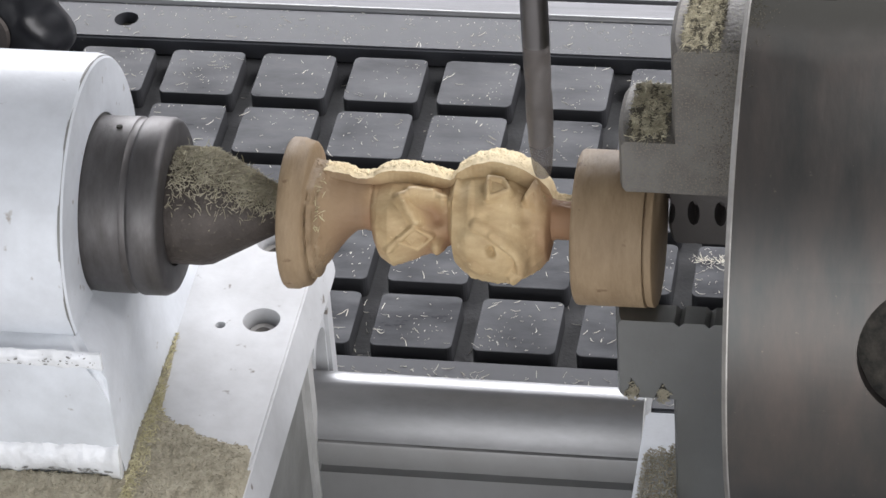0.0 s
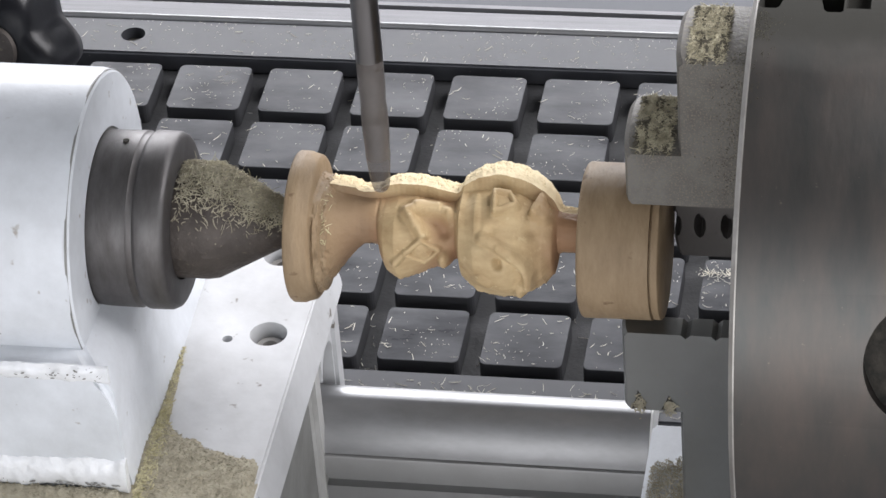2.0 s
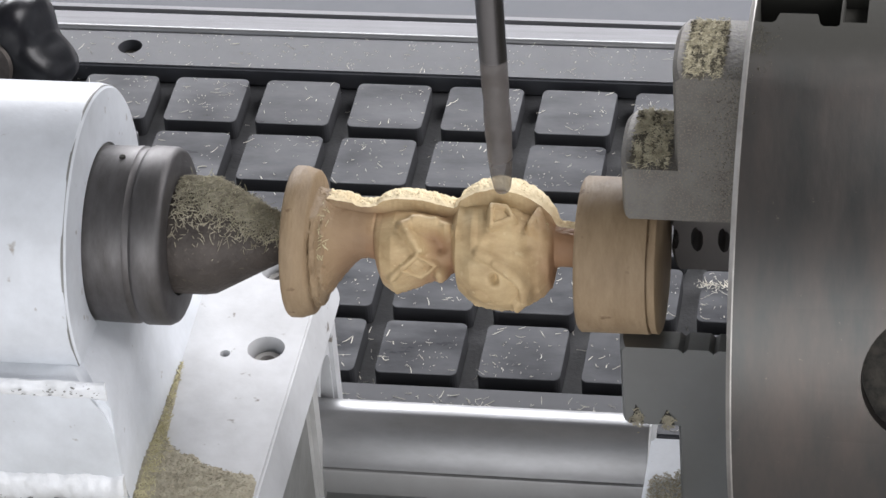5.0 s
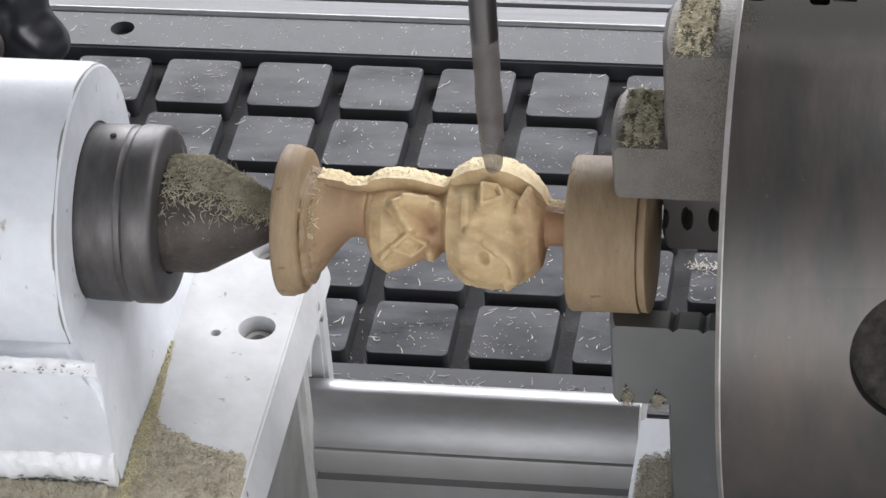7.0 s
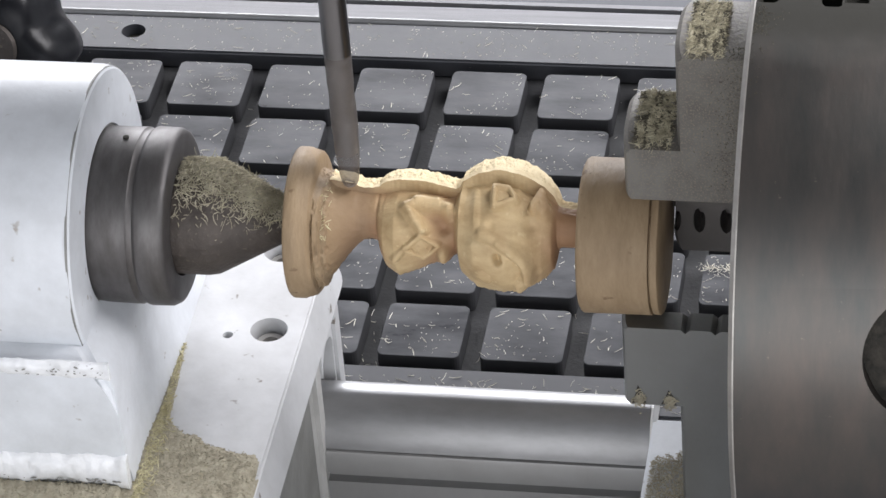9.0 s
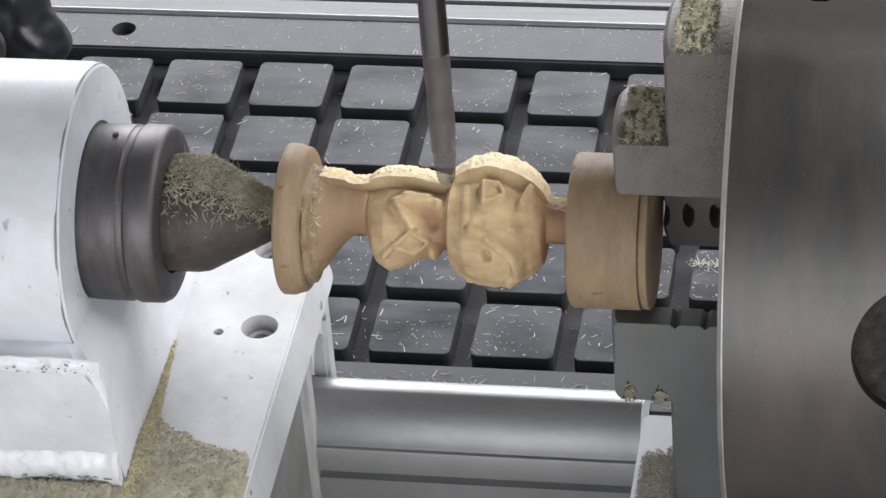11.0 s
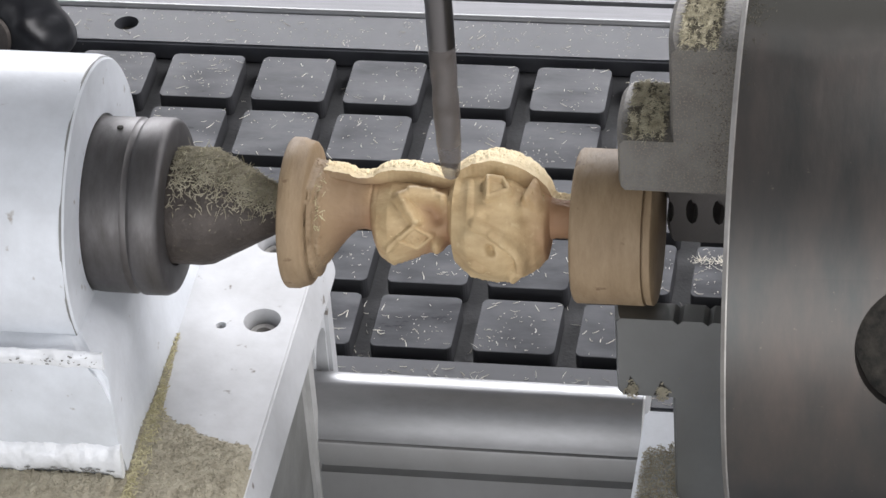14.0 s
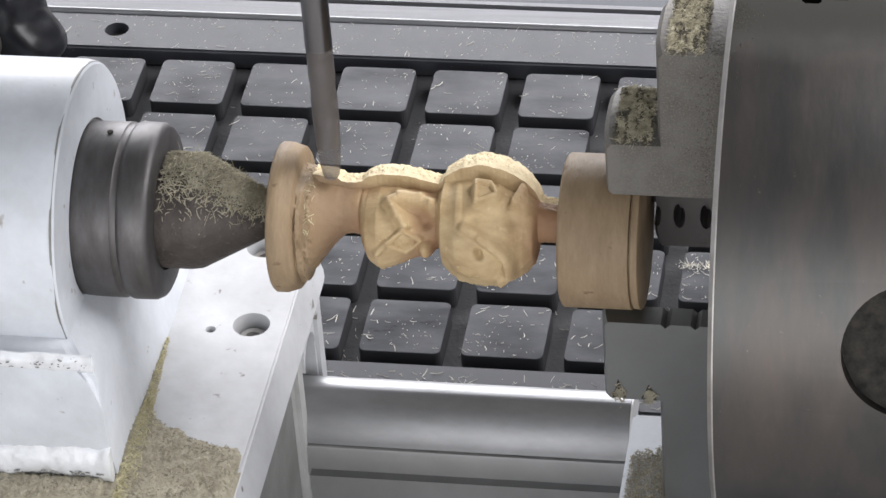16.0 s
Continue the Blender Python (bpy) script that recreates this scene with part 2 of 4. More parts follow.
CHIPWHITE = material("pale_wood_chip", (0.90, 0.88, 0.81), 0.75, 0, (0.70, 0.65, 0.52), 120, 0.8, spec=0.2)
CONCRETE = material("workshop_floor_paint", (0.48, 0.46, 0.445), 0.6, 0, (0.44, 0.42, 0.41), 3, 0.8)
WALLPAINT = material("workshop_wall_paint", (0.66, 0.68, 0.70), 0.8, 0, (0.58, 0.60, 0.62), 2, 0.8)
DARKWALL = material("dark_wall_paint", (0.13, 0.135, 0.15), 0.8, 0, (0.10, 0.10, 0.11), 2, 0.8)
CEILPAINT = material("workshop_ceiling_paint", (0.14, 0.143, 0.147), 0.8, 0, (0.12, 0.122, 0.125), 2, 0.8)
MACHINE = material("machine_frame_paint", (0.035, 0.040, 0.055), 0.5, 0, (0.06, 0.065, 0.08), 30, 0.7)

# ---------------------------------------------------------------- mesh helpers
def link_mesh(name, bm, mats, smooth=40):
    bmesh.ops.recalc_face_normals(bm, faces=bm.faces)
    me = bpy.data.meshes.new(name)
    bm.to_mesh(me)
    bm.free()
    for m in mats if isinstance(mats, (list, tuple)) else [mats]:
        me.materials.append(m)
    if smooth:
        me.shade_smooth()
        me.set_sharp_from_angle(angle=radians(smooth))
    return new(name, me)


def part(name, bm, mats, parent, label="", smooth=40):
    ob = link_mesh(name, bm, mats, smooth)
    ob.parent = parent
    return tagged(ob, label)


def thing(name, label, category, group="", kind=""):
    return tagged(new(name), label, category, group, kind)


def box(x0, x1, y0, y1, z0, z1, bevel=0.0, segs=2, bm=None):
    own = bmesh.new()
    bmesh.ops.create_cube(own, size=1, matrix=Matrix.Translation(((x0 + x1) / 2, (y0 + y1) / 2, (z0 + z1) / 2)) @ Matrix.Diagonal((x1 - x0, y1 - y0, z1 - z0, 1)))
    if bevel:
        bmesh.ops.bevel(own, geom=own.edges[:], offset=bevel, segments=segs, affect="EDGES")
    return own if bm is None else merge(bm, own)


def merge(bm, other, m=None):
    if m is not None:
        bmesh.ops.transform(other, matrix=m, verts=other.verts)
    me = bpy.data.meshes.new("tmp")
    other.to_mesh(me)
    other.free()
    bm.from_mesh(me)
    bpy.data.meshes.remove(me)
    return bm


def lathe(profile, seg=96, m=None, wobble=0.0):
    """Turns a profile of (along, radius) about the x axis."""
    bm = bmesh.new()
    rings = []
    for a, r in profile:
        if r <= 1e-6:
            rings.append([bm.verts.new((a, 0, 0))])
            continue
        ring = []
        for i in range(seg):
            t = 2 * math.pi * i / seg
            rr = r + (wobble * noise.noise((a * 300, math.cos(t) * 3, math.sin(t) * 3)) if wobble else 0)
            ring.append(bm.verts.new((a, rr * math.cos(t), rr * math.sin(t))))
        rings.append(ring)
    for p, q in zip(rings, rings[1:]):
        for i in range(seg):
            j = (i + 1) % seg
            if len(p) == 1 and len(q) == 1:
                continue
            if len(p) == 1:
                bm.faces.new((p[0], q[i], q[j]))
            elif len(q) == 1:
                bm.faces.new((p[i], q[0], p[j]))
            else:
                bm.faces.new((p[i], q[i], q[j], p[j]))
    for ring in (rings[0], rings[-1]):
        if len(ring) > 1:
            bm.faces.new(ring)
    if m is not None:
        bmesh.ops.transform(bm, matrix=m, verts=bm.verts)
    return bm


def extrude_x(profile, x0, x1, cuts=1):
    """A closed profile of (y, z) drawn out along x."""
    bm = bmesh.new()
    rows = [[bm.verts.new((x0 + (x1 - x0) * k / cuts, y, z)) for y, z in profile] for k in range(cuts + 1)]
    n = len(profile)
    for p, q in zip(rows, rows[1:]):
        for i in range(n):
            bm.faces.new((p[i], p[(i + 1) % n], q[(i + 1) % n], q[i]))
    bm.faces.new(rows[0])
    bm.faces.new(rows[-1])
    return bm


def carve(ob, cutters):
    """Cuts the given solids out of ob's mesh for good."""
    bm = bmesh.new()
    for c in cutters:
        merge(bm, c)
    bmesh.ops.recalc_face_normals(bm, faces=bm.faces)
    me = bpy.data.meshes.new("cutter")
    bm.to_mesh(me)
    bm.free()
    me.materials.append(ob.data.materials[0])
    cut = new("cutter", me)
    cut.matrix_world = ob.matrix_basis
    mod = ob.modifiers.new("cut", "BOOLEAN")
    mod.operation, mod.object, mod.solver = "DIFFERENCE", cut, "EXACT"
    bpy.context.view_layer.update()
    done = bpy.data.meshes.new_from_object(ob.evaluated_get(bpy.context.evaluated_depsgraph_get()))
    ob.modifiers.clear()
    ob.data = done
    bpy.data.objects.remove(cut)
    done.shade_smooth()
    done.set_sharp_from_angle(angle=radians(35))
    return ob


def arc(cy, cz, r, a0, a1, n):
    return [(cy + r * math.cos(radians(a0 + (a1 - a0) * i / n)), cz + r * math.sin(radians(a0 + (a1 - a0) * i / n))) for i in range(n + 1)]


# ---------------------------------------------------------------- the setting
AY, AZ = -0.19406, 0.092      # the turning axis, along x
PITCH, GAP = 0.027, 0.0054   # the grid of the vacuum table
ZP, HP = 0.040, 0.020         # tops of the two cast bases

# unseen room added around the machine for bounce light and reflections
floor_ob = link_mesh("floor", box(-3.5, 3.5, -3.2, 3.8, -1.0, -0.9), CONCRETE, 0)
tagged(floor_ob, "unseen grey painted floor, added for bounce light", "floor", kind="structure")
# the north wall is dark to dim what the chuck's top reflects
for nm, b in (("wall_north", (-3.5, 3.5, 3.8, 3.95, -0.9, 3.0)), ("wall_south", (-3.5, 3.5, -3.35, -3.2, -0.9, 3.0)),
              ("wall_west", (-3.65, -3.5, -3.2, 3.8, -0.9, 3.0)), ("wall_east", (3.5, 3.65, -3.2, 3.8, -0.9, 3.0))):
    tagged(link_mesh(nm, box(*b), DARKWALL if nm == "wall_north" else WALLPAINT, 0), "unseen painted wall, added to shape bounce and reflections", "wall", kind="structure")
# unseen ceiling, kept dark for the same reflections
tagged(link_mesh("ceiling", box(-3.5, 3.5, -3.2, 3.8, 3.0, 3.1), CEILPAINT, 0), "unseen dark ceiling, added to dim reflections", "ceiling", kind="structure")

frame_ob = thing("machine_frame", "dark painted machine frame under the router table", "machine frame")
part("bed", box(-0.3, 0.5, -0.285, 0.40, -0.16, -0.09, 0.004), MACHINE, frame_ob)
part("stand", box(-0.28, 0.48, -0.27, 0.38, -0.9, -0.161), MACHINE, frame_ob)

# ---------------------------------------------------------------- vacuum table
COLS, ROWS_N = range(-5, 11), 5


def build_table():
    table = thing("vacuum_table", "dark grey gridded vacuum table dusted with pale wood chips", "vacuum table")
    x0, x1 = COLS[0] * PITCH - 0.03, COLS[-1] * PITCH + 0.05
    part("base_board", box(x0, x1, -0.1480, 0.0236, -0.030, -0.0062), GROOVE, table, "dark grooved floor of the table")
    back = part("border_strip", box(x0, x1, 0.0056, 0.0236, -0.0062, 0.0, 0.0007, 2), STRIP, table, "grey metal border strip with a bolt hole")
    carve(back, [lathe([(-0.0055, 0.0036), (0.02, 0.0036)], 32, pose(hx, 0.0152, 0, 0, -90, 0)) for hx in (-0.0184, -0.1184, 0.2816)]
          )
    # dark plugs added to paint the shade at the bottom of the holes
    for hx in (-0.0184, -0.1184, 0.2816):
        part("bolt", lathe([(-0.0054, 0.0034), (-0.0036, 0.0034), (-0.0036, 0.0018), (-0.0050, 0.0)], 24, pose(hx, 0.0152, 0, 0, -90, 0)), HOLESHADE, back, "dark plug for the shade in the hole")
    part("border_strip", box(x0, x1, -0.1480, -0.1330, -0.0062, -0.0004, 0.0006, 2), STRIP, table, "grey front border strip")
    size = PITCH - GAP
    bm = bmesh.new()
    corner, r = [], 0.0018
    for cx, cy, a in ((size - r, -r, 0), (r, -r, 90), (r, -size + r, 180), (size - r, -size + r, 270)):
        corner += arc(cx, cy, r, a, a + 90, 4)
    low = [bm.verts.new((x, y, -0.0062)) for x, y in corner]
    mid = [bm.verts.new((x, y, -0.0002)) for x, y in corner]
    top = [bm.verts.new((size / 2 + (x - size / 2) * 0.99, -size / 2 + (y + size / 2) * 0.99, 0.0)) for x, y in corner]
    n = len(low)
    for i in range(n):
        j = (i + 1) % n
        f = bm.faces.new((low[i], low[j], mid[j], mid[i]))
        f.material_index = 1
        bm.faces.new((mid[i], mid[j], top[j], top[i]))
    bm.faces.new(top)
    first = part("tile", bm, [TILE, EDGE], table, smooth=0)
    for c in COLS:
        for r_ in range(ROWS_N):
            t = first
            if (c, r_) != (COLS[0], 0):
                t = first.copy()
                scene.collection.objects.link(t)
            t.location = (c * PITCH - 0.0004, -r_ * PITCH + 0.0004, 0)
    return table


build_table()

# ---------------------------------------------------------------- rails
def build_front_rail():
    rail = thing("guide_rail", "drawn aluminium guide rail with a rounded top", "rail")
    yc, zc, r, front, seam = -0.1560, -0.0020, 0.0115, -0.1650, -0.0020
    crown = arc(yc, zc, r, 0, 90, 14)
    y, z = crown[-1]
    for i in range(26):   # a tight crest, then a long shallow curve down the front
        turn = 90 + 28 * (i + 1) / 6 if i < 6 else 118 + 50 * (i - 5) / 20
        step = 0.00018 if i < 6 else 0.00070
        y, z = y - step * math.sin(radians(turn)), z + step * math.cos(radians(turn))
        crown.append((max(y, front), z))
    part("round_bar", extrude_x(crown + [(front, seam), (yc + r, seam)], 0.045, 0.1556), ALU, rail)
    face = front - 0.0009
    prof = [(yc + r * 0.94, seam - 0.0002), (front + 0.0002, seam - 0.0002), (face + 0.0002, seam - 0.0004), (face, seam - 0.0008), (face, seam - 0.0070), (face + 0.0022, seam - 0.0074),
            (face + 0.0022, seam - 0.0096), (face, seam - 0.0100), (face, seam - 0.060), (yc + r * 0.94, seam - 0.060)]
    part("support", extrude_x(prof, 0.045, 0.1556), RAILSIDE, rail, "dull grooved rail support")
    part("end_face", extrude_x(crown + [(front, seam), (face, seam - 0.0008), (face, seam - 0.060), (yc + r * 0.94, seam - 0.060)], 0.1557, 0.1562), RAILEND, rail, "pale end face of the rail")
    return rail


def build_back_rail():
    rail = thing("back_extrusion", "ribbed aluminium extrusion behind the table", "extrusion")
    # lip added so that its curve catches a thin highlight
    part("lip", extrude_x([(0.0264, -0.0058), (0.0240, -0.0058), (0.0240, -0.0006)] + arc(0.0252, -0.0006, 0.0012, 180, 0, 8), -0.3, 0.5), ALU, rail, "rounded lip added to catch an edge highlight")
    prof = [(0.0265, -0.05), (0.0265, -0.0012), (0.0350, -0.0012), (0.0352, -0.0030), (0.0372, -0.0030), (0.0374, -0.0012),
            (0.0392, -0.0012), (0.0394, -0.004), (0.0405, -0.004), (0.0405, -0.05)]
    part("profile", extrude_x(prof, -0.3, 0.5), DULLALU, rail)
    back = thing("dark_cover_strip", "dark cover strip behind the aluminium extrusion", "cover strip")
    part("strip", box(-0.3, 0.5, 0.0412, 0.120, -0.05, -0.010, 0.002), MACHINE, back)


build_front_rail()
build_back_rail()

# ---------------------------------------------------------------- tailstock
def build_tailstock():
    ts = thing("tailstock", "white painted cast tailstock with chip-covered live centre", "tailstock")
    # base plate with a rounded back corner
    r = 0.014
    outline = [(-0.12, -0.125), (-0.12, -0.275), (0.0758, -0.275)] + arc(0.0758 - r, -0.125 - r, r, 0, 90, 8)
    bm = bmesh.new()
    lo = [bm.verts.new((x, y, ZP - 0.0105)) for x, y in outline]
    hi = [bm.verts.new((x - (0.0029 if x > 0 else 0), y, ZP)) for x, y in outline]   # the sides lean in
    n = len(lo)
    for i in range(n):
        bm.faces.new((lo[i], lo[(i + 1) % n], hi[(i + 1) % n], hi[i]))
    bm.faces.new(hi)
    bm.faces.new(list(reversed(lo)))
    bmesh.ops.bevel(bm, geom=[e for e in bm.edges if all(v.co.z > ZP - 1e-5 for v in e.verts)], offset=0.0008, segments=2, affect="EDGES")
    plate = part("base_plate", bm, CASTWHITE, ts, "white cast base plate with counterbored bolt holes")
    holes = [(0.0644, -0.1701), (0.0614, -0.1386)]
    carve(plate, [lathe([(ZP - 0.0080, 0.0046), (ZP + 0.01, 0.0046)], 40, pose(x, y, 0, 0, -90, 0)) for x, y in holes]
          + [lathe([(ZP - 0.0030, 0.0013), (ZP + 0.01, 0.0013)], 20, pose(0.0547, -0.1728, 0, 0, -90, 0))])
    for x, y in holes:
        bolt = part("bolt", lathe([(ZP - 0.0079, 0.0038), (ZP - 0.0042, 0.0038), (ZP - 0.0037, 0.0033), (ZP - 0.0037, 0.0019), (ZP - 0.0060, 0.0018), (ZP - 0.0060, 0)],
                                  24, pose(x, y, 0, 0, -90, 0)), BOLT, plate, "grey socket bolt")
    # legs below the plate, with an arch between them
    part("rear_leg", box(0.030, 0.0748, -0.1470, -0.1402, -0.0004, ZP - 0.0105, 0.001), CASTWHITE, ts)
    # the front leg's shade below the plate is put into its grey
    part("front_leg", box(0.030, 0.0722, -0.275, -0.1685, -0.085, ZP - 0.0105, 0.001), SHADEMARKS, ts, "lower casting with shade put into its grey")
    part("rib", box(0.030, 0.0738, -0.1692, -0.1600, -0.085, ZP - 0.0105, 0.0022, 3), RIBPAINT, ts, "mottled greyish rib of the casting")
    prof = [(-0.1470, ZP - 0.0106), (-0.1600, ZP - 0.0106), (-0.1600, 0.0168)] + arc(-0.1535, 0.0168, 0.0064, 180, 0, 12) + [(-0.1470, 0.0168)]
    part("arch", extrude_x(prof, 0.030, 0.0740), CASTWHITE, ts)
    # grey in place of white paints the shade inside the arch
    part("inner_wall", box(-0.10, 0.050, -0.1600, -0.1470, 0.0105, ZP - 0.0106), SHADEMARKS, ts)
    # column between plate and barrel
    bm = bmesh.new()
    y0, y1 = -0.2325, -0.1500
    # the end face leans, with a swept foot that widens towards the back
    ring = lambda xf, xb, a, b, z: [bm.verts.new(v) for v in ((-0.11, a, z), (xf, a, z), (xb, b, z), (-0.11, b, z))]
    levels = [ring(0.0462, 0.0446, y0 - 0.0005, y1 + 0.006, ZP - 0.002), ring(0.0455, 0.0438, y0, y1 + 0.0045, ZP + 0.0015),
              ring(0.0450, 0.0428, y0, y1 + 0.003, ZP + 0.005), ring(0.0447, 0.0414, y0, y1 + 0.001, ZP + 0.012),
              ring(0.0445, 0.0400, y0, y1, ZP + 0.024), ring(0.0442, 0.0390, y0, y1, ZP + 0.0305), ring(0.0415, 0.0375, y0 + 0.0005, y1 - 0.001, ZP + 0.0350),
              ring(0.0345, 0.0345, y0 + 0.0090, y1 - 0.008, AZ - 0.012)]
    for p, q in zip(levels, levels[1:]):
        for i in range(4):
            bm.faces.new((p[i], p[(i + 1) % 4], q[(i + 1) % 4], q[i]))
    bm.faces.new(levels[-1])
    bm.faces.new(levels[0])
    upright = [e for e in bm.edges if abs(e.verts[0].co.z - e.verts[1].co.z) > 1e-4 and e.verts[0].co.x > 0]
    bmesh.ops.bevel(bm, geom=upright, offset=0.0016, segments=3, affect="EDGES")
    part("column", bm, WHITE, ts)
    for z, w, dy in ((0.0760, 0.0024, 0.0008), (0.0470, 0.0046, 0.0)):
        bead = bmesh.new()
        rows = []
        for i in range(220):
            x = -0.10 + (0.1438 if z > 0.06 else 0.1450) * i / 219
            row = []
            for k in range(12):
                a = math.pi * (0.5 + k / 11)
                rr = w * (1 + 0.30 * noise.noise((x * 120, a * 0.8, z * 90)) + 0.16 * noise.noise((x * 420, a * 2, z)) + 0.08 * noise.noise((x * 1100, a * 5, z)))
                row.append(bead.verts.new((x, y0 + dy + 0.55 * rr * math.cos(a) + 0.0006, z + rr * math.sin(a))))
            rows.append(row)
        for p, q in zip(rows, rows[1:]):
            for k in range(11):
                bead.faces.new((p[k], p[k + 1], q[k + 1], q[k]))
        bead.faces.new(rows[-1])
        part("weld_bead", bead, WELD, ts, "lumpy painted weld bead")
    # dark grit caught along the welds
    rnd = random.Random(41)
    grit = bmesh.new()
    for _ in range(64):
        low = rnd.random() < 0.65
        x = 0.044 - abs(rnd.gauss(0, 0.010 if not low else 0.030))
        z = 0.0454 + abs(rnd.gauss(0, 0.0005)) if low else 0.0766 + rnd.gauss(0, 0.0008)
        size = rnd.uniform(0.0001, 0.00026)
        bmesh.ops.create_icosphere(grit, subdivisions=1, radius=size, matrix=pose(x, y0 - (0.0021 if low else 0.0008), z) @ Matrix.Rotation(rnd.uniform(-0.7, 0.7), 4, "Y") @ Matrix.Diagonal((rnd.uniform(0.8, 3.2), 0.7, rnd.uniform(0.5, 1.3), 1)))
    tagged(part("weld_grit", grit, SHADEMARKS, ts), "dark grit caught along the welds", kind="stuff")
    axis = pose(0, AY, AZ)
    barrel = part("barrel", lathe([(-0.12, 0.0348), (0.0340, 0.0345), (0.0361, 0.0341), (0.0368, 0.0334), (0.0368, 0.0210), (0.029, 0.0205)], 128, axis), WHITE, ts, smooth=14)
    part("worn_edge", lathe([(0.0359, 0.0330), (0.0359, 0.03415), (0.0363, 0.0341), (0.0364, 0.0330)], 128, axis, 0.0004), SHADEMARKS, barrel, "dark worn line along the rim")
    lc = part("live_center", lathe([(0.030, 0.0202), (0.0458, 0.0204), (0.0462, 0.0200), (0.0472, 0.0199), (0.0477, 0.0204), (0.0482, 0.0206),
                                    (0.0530, 0.0205), (0.0542, 0.0199), (0.0546, 0.0191), (0.0546, 0.0136), (0.050, 0.0135)], 96, axis), STEEL, ts, "grey steel live centre")
    # solid dark stub; the hole's shade is in its colour
    part("oil_hole", lathe([(0.0, 0.0007), (0.0207, 0.0007)], 16, axis @ Matrix.Rotation(radians(84), 4, "X") @ pose(0.0428, 0, 0, 0, 0, 90)), HOLESHADE, lc, "small dark dot in place of an oil hole")
    part("cone", lathe([(0.0500, 0.0131), (0.0610, 0.0131), (0.0635, 0.0127), (0.0790, 0.0046), (0.0835, 0.0020), (0.0845, 0)], 96, axis), DARKSTEEL, lc, "dark cone point")
    # star knob behind the barrel
    knob = bmesh.new()
    rings = []
    for a, grow in ((-0.011, 0.62), (-0.0100, 0.78), (-0.0075, 0.93), (-0.003, 1.0), (0.003, 1.0), (0.0075, 0.93), (0.0100, 0.78), (0.011, 0.5)):
        ring_ = []
        for i in range(96):
            t = 2 * math.pi * i / 96
            rad = 0.0132 * (1 + 0.17 * math.cos(4 * (t + radians(14)))) * grow
            ring_.append(knob.verts.new((rad * math.cos(t), a, rad * math.sin(t))))
        rings.append(ring_)
    for p, q in zip(rings, rings[1:]):
        for i in range(96):
            knob.faces.new((p[i], p[(i + 1) % 96], q[(i + 1) % 96], q[i]))
    knob.faces.new(rings[0])
    knob.faces.new(rings[-1])
    place = pose(0.0042, -0.146, 0.1078, -18, 0, -12)
    bmesh.ops.transform(knob, matrix=place, verts=knob.verts)
    star = part("star_knob", knob, BLACK, ts, "glossy black plastic star knob", 50)
    part("cap", lathe([(-0.0115, 0.0062), (-0.0125, 0.0058), (-0.0128, 0.0)], 40, place @ pose(0, 0, 0, 0, 0, 90)), DARKSTEEL, star, "dark metal cap")
    part("stem", lathe([(0, 0.005), (0.0600, 0.005)], 32, pose(0.0042, -0.143, ZP - 0.0005, 0, -90, 0)), STEEL, star)
    return ts


build_tailstock()

# ---------------------------------------------------------------- chuck and headstock
XC = 0.1856


def jaw_mesh(steps, h, x_end, h0=None):
    """A stepped jaw: local x along the axis, z outwards, y across. steps: (x start, inner radius, outer radius)."""
    bm = bmesh.new()
    outline = [(steps[0][0] + 0.0008, steps[0][1]), (steps[0][0], steps[0][1] + 0.001)]
    for (x, lo, hi), nxt in zip(steps, steps[1:] + [(x_end, 0, 0)]):
        outline += [(x, hi - 0.001), (x + 0.001, hi), (nxt[0], hi)]
    outline += [(x_end, steps[0][1])]
    slices = []
    n = 10
    for k in range(n + 1):
        t = (-h if h0 is None else h0) + (h - (-h if h0 is None else h0)) * k / n
        pts = []
        for x, r in outline:
            z = r if r < steps[0][1] + 0.002 else math.sqrt(max(r * r - t * t, 1e-8))
            # the leading edges are rounded off towards the sides
            pts.append(bm.verts.new((x + 0.0012 * (t / h) ** 4 * (1 if x < x_end - 1e-5 else 0), t, z)))
        slices.append(pts)
    m = len(outline)
    for p, q in zip(slices, slices[1:]):
        for i in range(m):
            bm.faces.new((p[i], p[(i + 1) % m], q[(i + 1) % m], q[i]))
    bm.faces.new(slices[0])
    bm.faces.new(slices[-1])
    return bm


